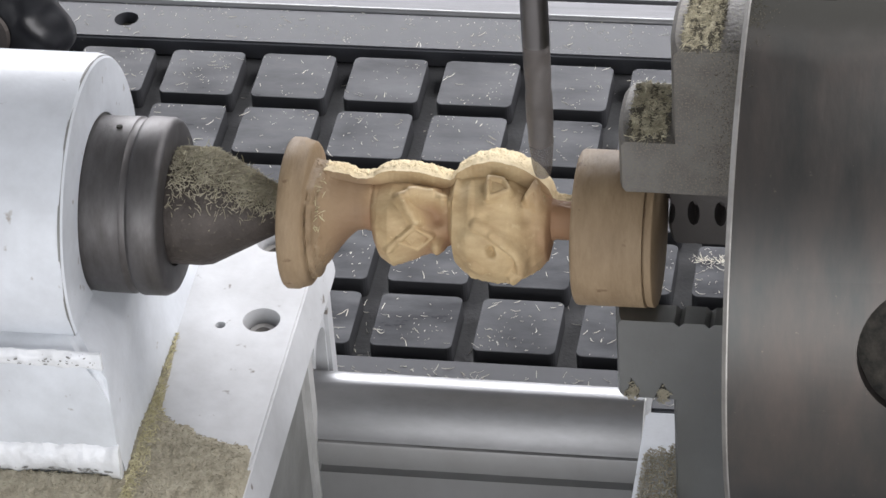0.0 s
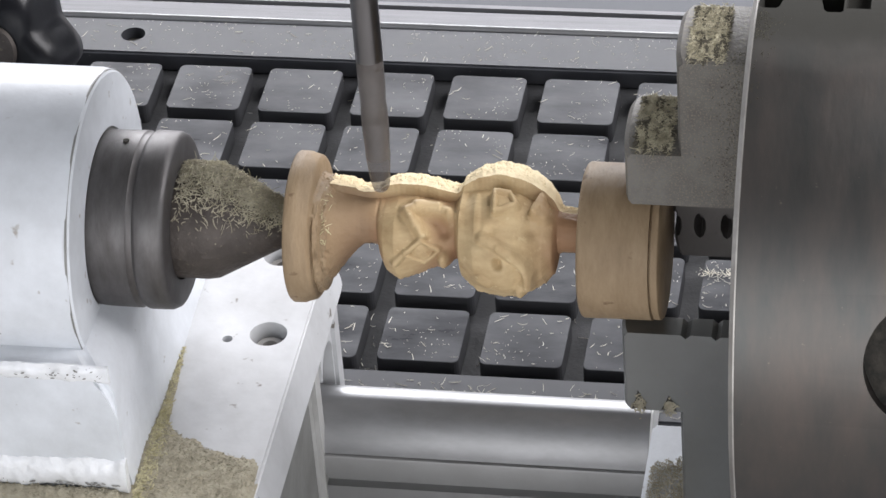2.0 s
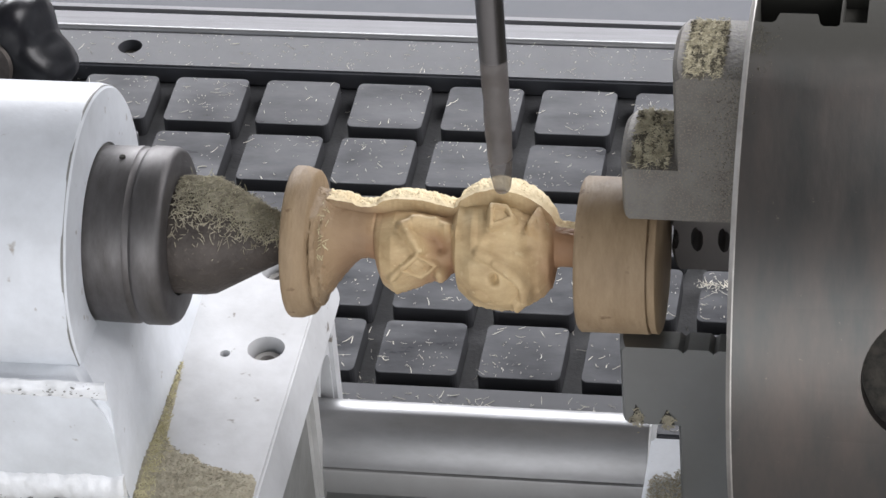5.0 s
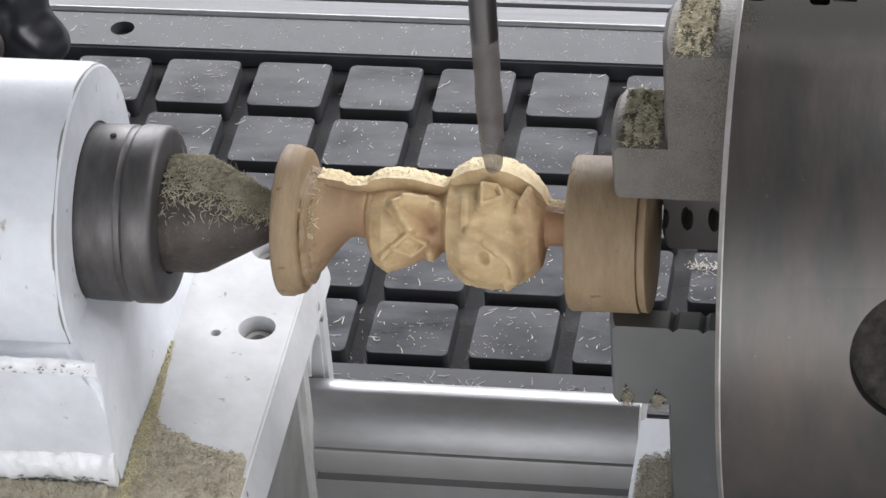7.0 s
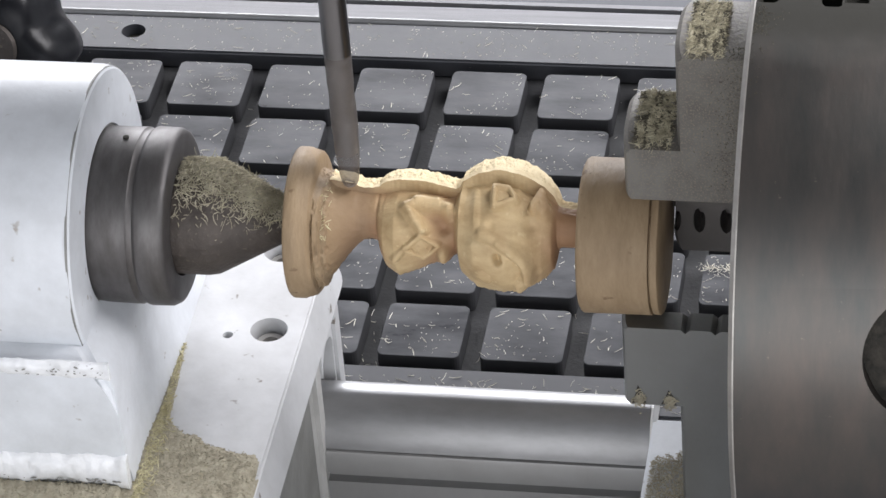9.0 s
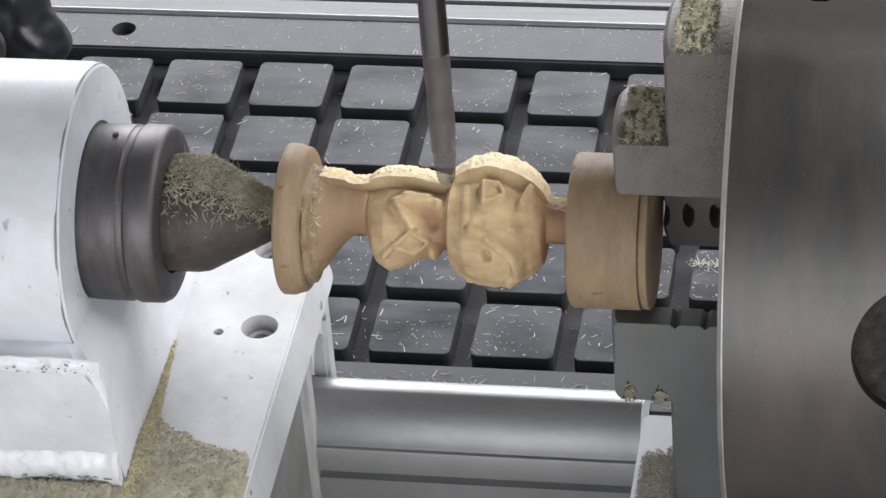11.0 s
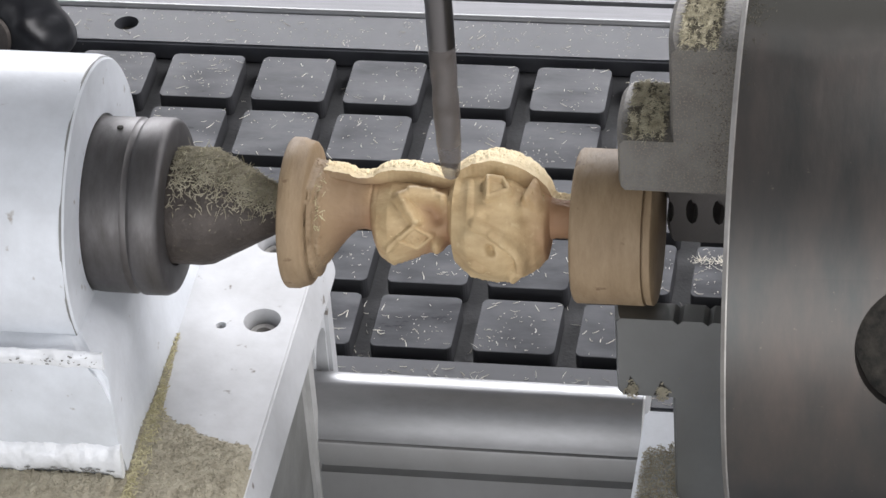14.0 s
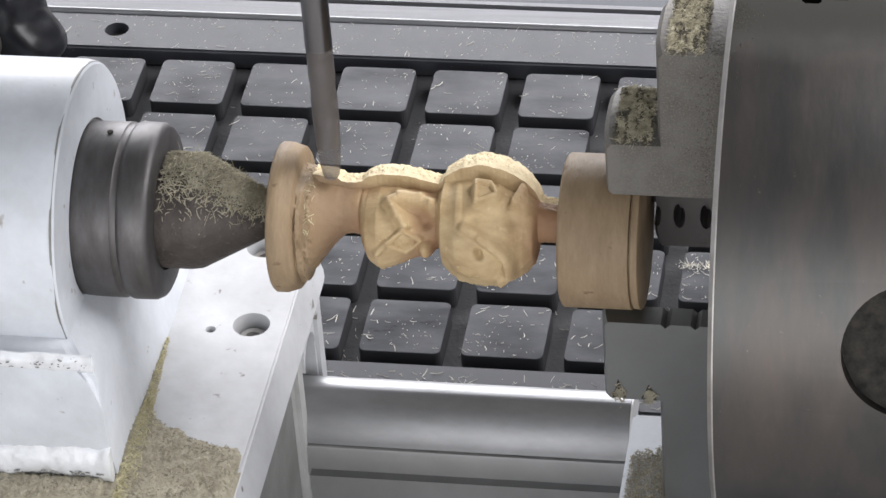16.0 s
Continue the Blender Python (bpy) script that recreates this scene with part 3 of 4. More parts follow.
def build_chuck():
    chuck = thing("lathe_chuck", "ground steel lathe chuck with stepped jaws", "chuck")
    axis = pose(0, AY, AZ)
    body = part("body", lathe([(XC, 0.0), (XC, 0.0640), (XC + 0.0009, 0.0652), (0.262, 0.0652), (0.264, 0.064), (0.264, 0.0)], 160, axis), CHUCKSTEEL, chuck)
    part("rim", lathe([(XC - 0.0002, 0.0600), (XC - 0.0002, 0.0645), (XC + 0.0007, 0.0654), (XC + 0.0010, 0.0654), (XC + 0.0010, 0.0600)], 160, axis), RIMGLINT, body, "rim with its highlight put into the colour")
    phi = radians(163)
    sock = axis @ Matrix.Rotation(phi, 4, "X") @ pose(0.2279, 0.05, 0, 0, 0, 90)
    # jaw slot on top, wider at its two ends, and a shallow pocket beside it
    recess = bmesh.new()
    shape = [(0.1868, 0.0130), (0.1868, -0.0012), (0.1876, -0.0018), (0.1904, -0.0018), (0.1911, -0.0012), (0.1918, 0.0018), (0.1998, 0.0018),
             (0.2005, -0.0018), (0.2012, -0.0026), (0.2040, -0.0026), (0.2046, -0.0020), (0.2046, 0.0130)]
    lo = [recess.verts.new((x, AY + y, AZ + 0.045)) for x, y in shape]
    hi = [recess.verts.new((x, AY + y, AZ + 0.080)) for x, y in shape]
    for i in range(len(shape)):
        j = (i + 1) % len(shape)
        recess.faces.new((lo[i], lo[j], hi[j], hi[i]))
    recess.faces.new(hi)
    recess.faces.new(lo)
    carve(body, [lathe([(0, 0.0150), (0.03, 0.0150)], 48, sock), recess, box(0.2051, 0.2102, AY - 0.0010, AY + 0.0120, AZ + 0.060, AZ + 0.08)])
    # the key hole's darkness is partly dust, partly shade in the colour
    part("key_socket", lathe([(0.0005, 0.01495), (0.0108, 0.01495), (0.0100, 0.0105), (0.0094, 0.0)], 48, sock, 0.0003), HOLESHADE, body, "dusty key socket with the hole's shade in its colour")
    up = part("jaw", jaw_mesh([(0.1577, 0.0190, 0.0343), (0.1695, 0.0190, 0.0577)], 0.0113, XC), JAWSTEEL, chuck, "stepped jaw packed with chips")
    up.matrix_local = axis
    down = part("jaw", jaw_mesh([(0.1556, 0.0172, 0.0412), (0.1684, 0.0172, 0.0718)], 0.0113, XC, 0.0050), DOWNJAW, chuck, "stepped jaw of dusty steel")
    down.matrix_local = axis @ pose(0, 0, 0, 180, 0, 0)
    carve(down, [lathe([(0.0, 0.0016), (0.02, 0.0016)], 4, pose(0.1594 + d, 0.0, 0.0418, 0, 0, 90) @ Matrix.Diagonal((1, 1, 3.0, 1))) for d in (0, 0.0070)]
          + [lathe([(0.0, 0.0011), (0.02, 0.0011)], 4, pose(0.1706 + d, 0.0, 0.0172, 0, 0, 90)) for d in (0, 0.0068)])
    # dark wedges added to paint the notches' shade
    for d, tall in ((0, 0.0056), (0.0070, 0.0044)):
        wedge = bmesh.new()
        tri = [(0.1576 + d, 0.0392), (0.1612 + d, 0.0394), (0.1607 + d, 0.0372), (0.1594 + d, 0.0394 - tall), (0.1586 + d, 0.0372)]
        near = [wedge.verts.new((x, 0.01138, z)) for x, z in tri]
        deep = [wedge.verts.new((x, 0.0055, z)) for x, z in tri]
        for i in range(5):
            wedge.faces.new((near[i], near[(i + 1) % 5], deep[(i + 1) % 5], deep[i]))
        wedge.faces.new(near)
        wedge.faces.new(deep)
        part("notch_shade", wedge, HOLESHADE, down, "dark wedge for the shade in the notch", 0)
    back = part("jaw", jaw_mesh([(0.1659, 0.0105, 0.0300), (0.1720, 0.0105, 0.0606)], 0.0113, XC), BACKJAW, chuck, "toothed jaw behind the blank")
    back.matrix_local = axis @ pose(0, 0, 0, -90, 0, 0)
    cuts = []
    for x in (0.1664, 0.1719, 0.1780):
        b = bmesh.new()
        bmesh.ops.create_cone(b, segments=10, radius1=0.0033, radius2=0.0016, depth=0.012, cap_ends=True)
        bmesh.ops.transform(b, matrix=pose(x, 0.0026, 0.0105) @ Matrix.Diagonal((0.58, 1.45, 1, 1)), verts=b.verts)
        cuts.append(b)
    carve(back, cuts)
    hs = thing("headstock", "white painted headstock casting that carries the chuck", "headstock")
    part("base_plate", box(0.1582, 0.40, -0.275, -0.1720, HP - 0.0105, HP, 0.0008), WHITE, hs, "white cast base plate dusted with chips")
    part("foot", box(0.1590, 0.39, -0.275, -0.1735, -0.085, HP - 0.0106, 0.001), WHITE, hs)
    part("housing", box(0.2645, 0.40, -0.262, -0.126, HP + 0.0001, 0.160, 0.006), WHITE, hs)
    part("leg", box(0.2645, 0.39, -0.1715, -0.128, 0.0002, HP, 0.001), WHITE, hs)


build_chuck()

# ---------------------------------------------------------------- workpiece
def smooth_table(rows, x):
    """Smoothed interpolation in rows of (x, value, ...), x in millimetres."""
    for p, q in zip(rows, rows[1:]):
        if x <= q[0]:
            f = min(max((x - p[0]) / (q[0] - p[0]), 0), 1)
            return [a + (b - a) * f for a, b in zip(p[1:], q[1:])]
    return list(rows[-1][1:])


# along the axis (mm): offset of the finished section, its radius, radius of the rough back
FIGURE = [(87.0, 0.2, 14.6, 12.6), (87.3, 0.3, 14.3, 12.4), (87.5, 0.3, 15.0, 12.2), (88.6, 0.4, 14.3, 12.0), (88.8, 0.6, 12.9, 12.0), (90.3, 1.0, 11.8, 12.1), (91.6, 1.6, 10.4, 11.9), (93.9, 3.0, 8.6, 11.5), (95.4, 3.7, 7.7, 11.2),
          (96.2, 4.0, 7.2, 10.5), (97.2, 4.3, 6.8, 10.4), (99.0, 4.4, 6.6, 10.4), (100.9, 4.2, 6.9, 10.7), (101.5, 3.0, 8.8, 11.4), (102.7, 2.0, 10.7, 12.3), (105.5, 1.5, 12.1, 12.9), (109.4, 2.3, 11.4, 12.9), (113.4, 2.8, 10.0, 12.3),
          (116.6, 2.5, 9.0, 11.4), (118.6, 3.6, 8.2, 11.0), (119.4, 3.6, 9.4, 11.7), (120.2, 3.0, 12.2, 13.2), (123.8, 2.0, 14.4, 15.5), (127.6, 2.0, 15.0, 16.5), (129.6, 1.8, 15.0, 16.5),
          (132.8, 1.5, 14.5, 15.8), (136.0, 0.9, 12.7, 14.3), (138.6, 1.0, 11.0, 12.5), (140.6, 1.0, 8.8, 10.0), (141.6, 2.8, 5.8, 7.5), (142.5, 2.9, 5.5, 7.0), (147.0, 2.9, 5.5, 6.6)]
# along the axis (mm): depth of the wall that the finishing cut leaves below the rough back
STEP = [(87.0, 0.3), (89.0, 1.2), (93.0, 1.9), (100.5, 2.0), (102.5, 3.5), (112.0, 3.7), (116.0, 3.0), (119.0, 2.4), (121.5, 3.9), (130.0, 4.3), (136.0, 3.6), (139.5, 1.8), (141.6, 1.2), (147.0, 1.2)]
# raised forms on the front: ends (x, t) in mm across the camera's view, half width, height
RIDGES = [((106.6, 4.8, 109.0, 5.8), 1.2, 1.9, 2.3), ((109.0, 5.8, 113.5, 5.7), 1.4, 2.1, 2.3), ((113.5, 5.7, 115.6, 4.8), 1.3, 1.7, 2.3), ((106.6, 4.8, 108.5, 1.8), 1.1, 1.9, 2.3),
          ((108.5, 1.8, 110.0, -0.5), 1.05, 1.7, 2.3), ((110.0, -0.3, 109.6, -2.2), 0.9, 1.1, 2.3), ((109.6, -2.2, 106.0, -5.0), 0.7, 1.0), ((106.0, -5.0, 103.6, -8.0), 0.7, 0.7),
          ((110.0, -2.4, 113.7, -4.2), 0.5, 0.9), ((113.7, -4.2, 110.5, -7.2), 0.5, 0.9), ((110.5, -7.2, 106.4, -5.6), 0.5, 0.9), ((110.0, -4.4, 110.2, -5.4), 1.9, 0.8),
          ((109.4, -4.3, 109.7, -4.4), 0.35, 0.9), ((110.9, -4.6, 111.0, -4.8), 0.35, 0.9), ((109.3, -5.6, 109.5, -5.7), 0.35, 0.9),
          ((114.9, -6.2, 115.0, -6.8), 1.2, 1.4), ((104.4, 1.0, 104.8, -3.0), 2.2, 0.35),
          ((126.4, 9.6, 129.8, 9.4), 0.65, 1.8, 3), ((129.8, 9.4, 131.0, 7.4), 0.65, 1.8, 3), ((131.0, 7.4, 126.2, 5.7), 0.65, 1.6, 3), ((126.2, 5.7, 126.4, 9.6), 0.65, 1.8, 3),
          ((127.7, 8.4, 129.6, 7.7), 1.5, 1.2, 4), ((127.4, 7.0, 128.6, 6.9), 1.2, 1.2, 4),
          ((137.2, 8.2, 135.2, 5.6), 0.9, 2.3, 4), ((136.9, 7.2, 137.6, 4.8), 1.2, 2.2, 3), ((136.0, 5.8, 137.0, 5.0), 1.0, 2.1, 3),
          ((123.4, -0.8, 127.0, -2.7), 1.3, 1.3), ((127.0, -2.7, 129.5, -4.2), 1.25, 1.6), ((129.5, -4.2, 132.2, -6.2), 1.25, 1.75), ((132.2, -6.2, 133.8, -8.4), 1.2, 1.8), ((133.8, -8.4, 134.0, -10.9), 1.2, 1.7), ((134.0, -10.9, 132.4, -12.6), 1.2, 1.4), ((123.5, -5.5, 128.5, -9.3), 3.4, 0.8, 4),
          ((123.2, -10.0, 125.0, -11.2), 1.3, 0.9), ((125.6, -6.0, 127.8, -7.4), 1.8, 0.6), ((122.0, 9.6, 121.6, -9.0), 0.7, 0.22), ((124.2, 10.2, 123.8, 1.0), 0.7, 0.12)]
DENTS = [((112.4, 4.0, 114.2, 0.2), 2.4, 1.7), ((126.7, -6.2, 127.0, -7.1), 0.8, 1.9), ((127.5, 3.6, 133.0, 1.6), 2.6, 0.9), ((134.6, 1.6, 136.4, -4.5), 2.0, 0.9), ((125.2, 1.4, 125.0, 0.6), 1.1, 0.5), ((130.6, -8.0, 130.8, -10.4), 1.5, 0.6), ((137.0, -2.0, 136.4, -5.0), 1.8, 0.4)]


EDGE_DEG = 88.0   # where the rough back ends, about the axis


def seg_dist(px_, py_, s):
    ax, ay, bx, by = s
    dx, dy = bx - ax, by - ay
    f = min(max(((px_ - ax) * dx + (py_ - ay) * dy) / (dx * dx + dy * dy + 1e-9), 0), 1)
    return math.hypot(px_ - ax - f * dx, py_ - ay - f * dy)


def build_workpiece():
    bm = bmesh.new()
    seg = 540
    stations = [(81.0, 16.0), (81.15, 17.0), (81.6, 17.35), (83.0, 17.35), (84.0, 17.3), (84.2, 17.15), (86.3, 16.5), (86.7, 16.0), (86.9, 15.2)]
    rings = [[bm.verts.new((78.5 / 1000, 0, 0))]]

    def wander(x):   # the cut follows no straight line
        return radians(1.4 * noise.noise((x * 0.3, 0, 7)) + 0.35 * noise.noise((x * 1.5, 0, 9))) if 87 < x < 147 else 0.0

    def ring(x, rad):
        out = []
        for i in range(seg):
            a = 2 * math.pi * i / seg
            r = rad(a)
            w = a + wander(x)
            out.append(bm.verts.new((x / 1000, r * math.cos(w) / 1000, r * math.sin(w) / 1000)))
        rings.append(out)

    rings[0][0].co.x = 0.0810
    for x, r in stations:
        ring(x, lambda a: r + 0.10 * noise.noise((x * 0.3, 2 * math.cos(a), 2 * math.sin(a))))
    steps = 300
    for k in range(steps + 1):
        x = 87.0 + (147.0 - 87.0) * k / steps
        cz, rho, rough = smooth_table(FIGURE, x)
        depth = smooth_table(STEP, x)[0]

        def rad(a, x=x, cz=cz, rho=rho, rough=rough, depth=depth):
            c, s = math.cos(a), math.sin(a)
            deg = math.degrees(a) % 360
            calm = min(max((EDGE_DEG - deg) / 9, 0.25), 1) if deg < 180 else 1
            coarse = rough + calm * (0.45 * noise.noise((x * 0.8, 6 * c, 6 * s)) - 0.5 * abs(noise.noise((x * 2.1, 16 * c, 16 * s))) + 0.22 * noise.noise((x * 4, 34 * c, 34 * s)) + 0.2)
            if deg < EDGE_DEG + 0.01 or deg > 330:
                return coarse
            fin = cz * s + math.sqrt(max(rho * rho - cz * cz * c * c, 0.5))
            away = deg - EDGE_DEG
            fin -= depth * (math.exp(-((max(away - 5, 0) / 38) ** 1.4)) * 0.88 + 0.12 * min(max((225 - deg) / 60, 0), 1))
            y, z = fin * c, fin * s
            t = 0.597 * y + 0.803 * z + 1.5 * math.cos(a - 0.93)
            xs = x + 0.172 * y - 0.083 * z   # the carving is laid out to fit the camera's view
            if c < 0.05:
                add = 0.0
                for sgm, w, hgt, *edge in RIDGES:
                    d = seg_dist(xs, t, sgm)
                    if d < 2.2 * w:
                        add = max(add, 1.55 * hgt * math.exp(-((d / (1.25 * w)) ** (edge[0] if edge else 3.0))))
                for sgm, w, hgt in DENTS:
                    d = seg_dist(xs, t, sgm)
                    if d < 2.4 * w:
                        add -= 1.15 * hgt * math.exp(-((d / w) ** 2))
                fin += min(add, 3.5)
            fin += 0.07 * noise.noise((x * 0.7, y * 0.7, z * 0.7)) + 0.03 * noise.noise((x * 3, y * 3, z * 3))
            if x < 92:   # frayed root
                fin += (0.55 * noise.noise((x * 1.2, 4 * c, 4 * s)) + 0.35 * noise.noise((x * 2.6, 11 * c, 11 * s))) * min(max((92 - x) / 2, 0), 1)
            low = min(max((deg - 205) / 25, 0), 1)   # the underside is still ragged
            fin += low * (0.35 * noise.noise((x * 1.3, 5 * c, 5 * s)) + 0.25 * noise.noise((x * 3.7, 15 * c, 15 * s)))
            if deg > 305:
                return fin + (coarse - fin) * (deg - 305) / 25
            # a sheer wall between the rough back and the finished front
            wall = min(away / 2.0, 1)
            if wall < 0.999 and coarse > fin:
                return coarse + (fin - coarse) * wall
            return min(fin, coarse / max(math.cos(radians(away)), 0.3)) if away < 40 else fin

        ring(x, rad)
    for x, r in ((147.2, 16.6), (147.5, 17.2), (148.0, 17.55), (155.0, 17.5), (163.2, 17.5), (163.4, 16.5), (163.7, 16.5), (163.8, 17.3), (165.2, 17.4), (165.6, 16.9)):
        ring(x, lambda a: r + 0.12 * noise.noise((x * 0.2, 2 * math.cos(a), 2 * math.sin(a))))
    rings.append([bm.verts.new((0.1656, 0, 0))])
    for p, q in zip(rings, rings[1:]):
        for i in range(seg):
            j = (i + 1) % seg
            if len(p) == 1:
                bm.faces.new((p[0], q[i], q[j]))
            elif len(q) == 1:
                bm.faces.new((p[i], q[0], p[j]))
            else:
                bm.faces.new((p[i], q[i], q[j], p[j]))
    for f in bm.faces:
        c = f.calc_center_median()
        if c.x < 0.0898 + 0.0008 * noise.noise((c.x * 300, c.y * 900, c.z * 900)) or c.x > 0.1469:
            f.material_index = 1
        elif c.z > 0 and math.degrees(math.atan2(c.z, c.y) - wander(c.x * 1000)) < EDGE_DEG + 0.1:
            f.material_index = 2
    ob = link_mesh("carved_workpiece", bm, [WOOD, BLANK, TORNLIT], 50)
    ob.matrix_world = pose(0, AY, AZ)
    return tagged(ob, "pale wooden blank half carved into a small figure", "wood carving")


build_workpiece()

# ---------------------------------------------------------------- spindle and cutter
def build_spindle():
    sp = thing("router_spindle", "black spindle nose with a long slim cutter", "spindle")
    up = pose(0, 0, 0, 0, -90, 0)
    nut = part("collet_nut", lathe([(0.0665, 0.0050), (0.0665, 0.0215), (0.0680, 0.0248), (0.0715, 0.0255), (0.085, 0.0255), (0.0865, 0.0245), (0.0865, 0.010)], 96, up), OXIDE, sp, "black collet nut")
    part("spindle_nose", lathe([(0.0866, 0.021), (0.100, 0.021), (0.101, 0.040), (0.26, 0.040)], 96, up), STEEL, sp)
    part("collet", lathe([(0.0640, 0.0031), (0.0640, 0.0065), (0.0664, 0.0082), (0.0664, 0.0031)], 48, up), STEEL, nut, "steel collet")
    part("shank", lathe([(0.0360, 0.00305), (0.0665, 0.00305)], 48, up), CARBIDE, sp, "polished carbide shank")
    bm = bmesh.new()
    rings = []
    for k in range(97):
        z = 0.0365 * k / 96
        base = 0.0030 if z > 0.013 else 0.0018 + 0.0012 * (z / 0.013) ** 0.7
        if z < 0.0012:
            base = 0.0019 * math.sqrt(max(1 - (1 - z / 0.0012) ** 2, 0.02))
        row = []
        for i in range(28):
            a = 2 * math.pi * i / 28
            f = 1 - 0.06 * max(0, math.cos(2 * (a - z * 260))) * (1 if z < 0.034 else 0)
            row.append(bm.verts.new((base * f * math.cos(a), base * f * math.sin(a), z)))
        rings.append(row)
    for p, q in zip(rings, rings[1:]):
        for i in range(28):
            bm.faces.new((p[i], p[(i + 1) % 28], q[(i + 1) % 28], q[i]))
    bm.faces.new(rings[0])
    bm.faces.new(rings[-1])
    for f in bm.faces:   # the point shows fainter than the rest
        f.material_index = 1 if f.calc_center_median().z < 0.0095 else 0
    part("cutting_end", bm, [FLUTE, POINT], sp, "part-clear fluted cutting end")
    return sp


spindle = build_spindle()

# ---------------------------------------------------------------- chips and dust
def slivers(name, spots, label, mat, long=(0.0015, 0.005), wide=0.00022, seed=1):
    """Many thin curled shavings: spots gives (place, normal)."""
    rnd = random.Random(seed)
    verts, faces = [], []
    for (x, y, z), nrm in spots:
        nrm = Vector(nrm).normalized()
        side = nrm.orthogonal().normalized()
        side = Matrix.Rotation(rnd.uniform(0, 6.283), 3, nrm) @ side
        other = nrm.cross(side)
        L = rnd.uniform(*long) * (0.6 if rnd.random() < 0.5 else 1)
        w = wide * rnd.uniform(0.6, 1.6)
        bend = rnd.gauss(0, 0.22) * L
        lift = rnd.uniform(0, 0.25) * L
        base = Vector((x, y, z)) + nrm * (w * 0.6)
        first = len(verts)
        n = 4
        for k in range(n + 1):
            s = k / n - 0.5
            c = base + side * (L * s) + other * (bend * (s * s - 0.08)) + nrm * (lift * s * s * 2 + (rnd.uniform(-0.1, 0.1) * w))
            ww = w * (1 - 1.2 * s * s)
            verts += [c + other * ww, c + nrm * ww * 0.9, c - other * ww]
        for k in range(n):
            a = first + 3 * k
            faces += [(a, a + 1, a + 4, a + 3), (a + 1, a + 2, a + 5, a + 4), (a + 2, a, a + 3, a + 5)]
        faces += [(first, first + 2, first + 1), (first + 3 * n, first + 3 * n + 1, first + 3 * n + 2)]
    me = bpy.data.meshes.new(name)
    me.from_pydata([tuple(v) for v in verts], [], faces)
    me.materials.append(mat)
    return tagged(new(name, me), label, "wood chips", kind="stuff")


def build_chips():
    rnd = random.Random(7)
    spots = []
    while len(spots) < 1250:
        x, y = rnd.uniform(-0.06, 0.24), rnd.uniform(-0.147, 0.023)
        gx, gy = (x / PITCH) % 1, (-y / PITCH) % 1
        on_tile = gx < 0.76 and gy < 0.76 and -0.1285 < y < 0
        on_strip = y > 0.007 or y < -0.1365
        dens = 1.0 if y < -0.05 else 0.55
        if rnd.random() > dens:
            continue
        if on_tile or on_strip:
            spots.append(((x, y, 0.0 if not y < -0.1365 else -0.0004), (0, 0, 1)))
        elif rnd.random() < 0.3 and y > -0.132:
            spots.append(((x, y, -0.0062), (0, 0, 1)))
    for _ in range(110):
        spots.append(((rnd.uniform(0.05, 0.17), rnd.uniform(-0.1472, -0.1366), -0.0004), (0, 0, 1)))
    for _ in range(70):   # a matted tuft by the edge of one tile
        spots.append(((0.1672 + rnd.gauss(0, 0.0036), -0.0872 + rnd.gauss(0, 0.0010), 0.0002), (rnd.uniform(-0.2, 0.2), rnd.uniform(-0.2, 0.2), 1)))
    specks = []
    while len(specks) < 2600:
        x, y = rnd.uniform(-0.06, 0.24), rnd.uniform(-0.147, 0.023)
        if (((x / PITCH) % 1 < 0.76 and (-y / PITCH) % 1 < 0.76 and -0.1285 < y < 0) or y > 0.007 or y < -0.1365) and noise.noise((x * 60, y * 60, 5)) > rnd.uniform(-0.4, 0.5):
            specks.append(((x, y, 0.0 if not y < -0.1365 else -0.0004), (0, 0, 1)))
    slivers("wood_specks", specks, "fine pale dust specks on the table", CHIPWHITE, (0.0002, 0.0009), 0.00007, 21)
    slivers("wood_chips", spots, "thin pale wood shavings scattered over the table", CHIPWHITE, (0.0005, 0.0036), 0.00008, 3)
    # cone of the live centre: fuzz on its upper side
    spots = []
    while len(spots) < 7400:
        x = rnd.uniform(0.0552, 0.0815)
        a = rnd.gauss(66 + 1500 * max(x - 0.060, 0), 34)
        r = 0.0132 if x < 0.0632 else 0.0129 - (x - 0.0635) * 0.523
        low = rnd.random()
        if low < min(max((a - 95) / 70, 0), 0.93):
            continue
        c, s = math.cos(radians(a)), math.sin(radians(a))
        lift = rnd.uniform(0, 0.0007) if 40 < a < 150 else 0.0001
        spots.append(((x, AY + (r + lift) * c, AZ + (r + lift) * s), (0.3 * rnd.uniform(-1, 1), c, s)))
    slivers("wood_chips", spots[:5600], "fuzzy grey layer of shavings clinging to the live centre", FUZZ, (0.0006, 0.0026), 0.00009, 4)
    wisps = []
    for _ in range(60):
        a, x = rnd.gauss(75, 28), rnd.uniform(0.058, 0.081)
        r = 0.0134 if x < 0.0632 else 0.0131 - (x - 0.0635) * 0.523
        c, s = math.cos(radians(a)), math.sin(radians(a))
        wisps.append(((x, AY + (r + 0.0004) * c, AZ + (r + 0.0004) * s), (rnd.uniform(-1, 1), c * 0.7 + rnd.uniform(-0.6, 0.6), s * 0.7 + rnd.uniform(-0.6, 0.6))))
    slivers("wood_wisps", wisps, "long curled wisps standing off the live centre", CHIP, (0.003, 0.0075), 0.00008, 31)
    slivers("wood_chips", spots[5600:], "loose shavings on the live centre", CHIP, (0.0010, 0.0036), 0.00007, 14)
    # steps of the upper jaw: pale shavings, with dark slivers painting the shaded gaps
    pale, dark = [], []
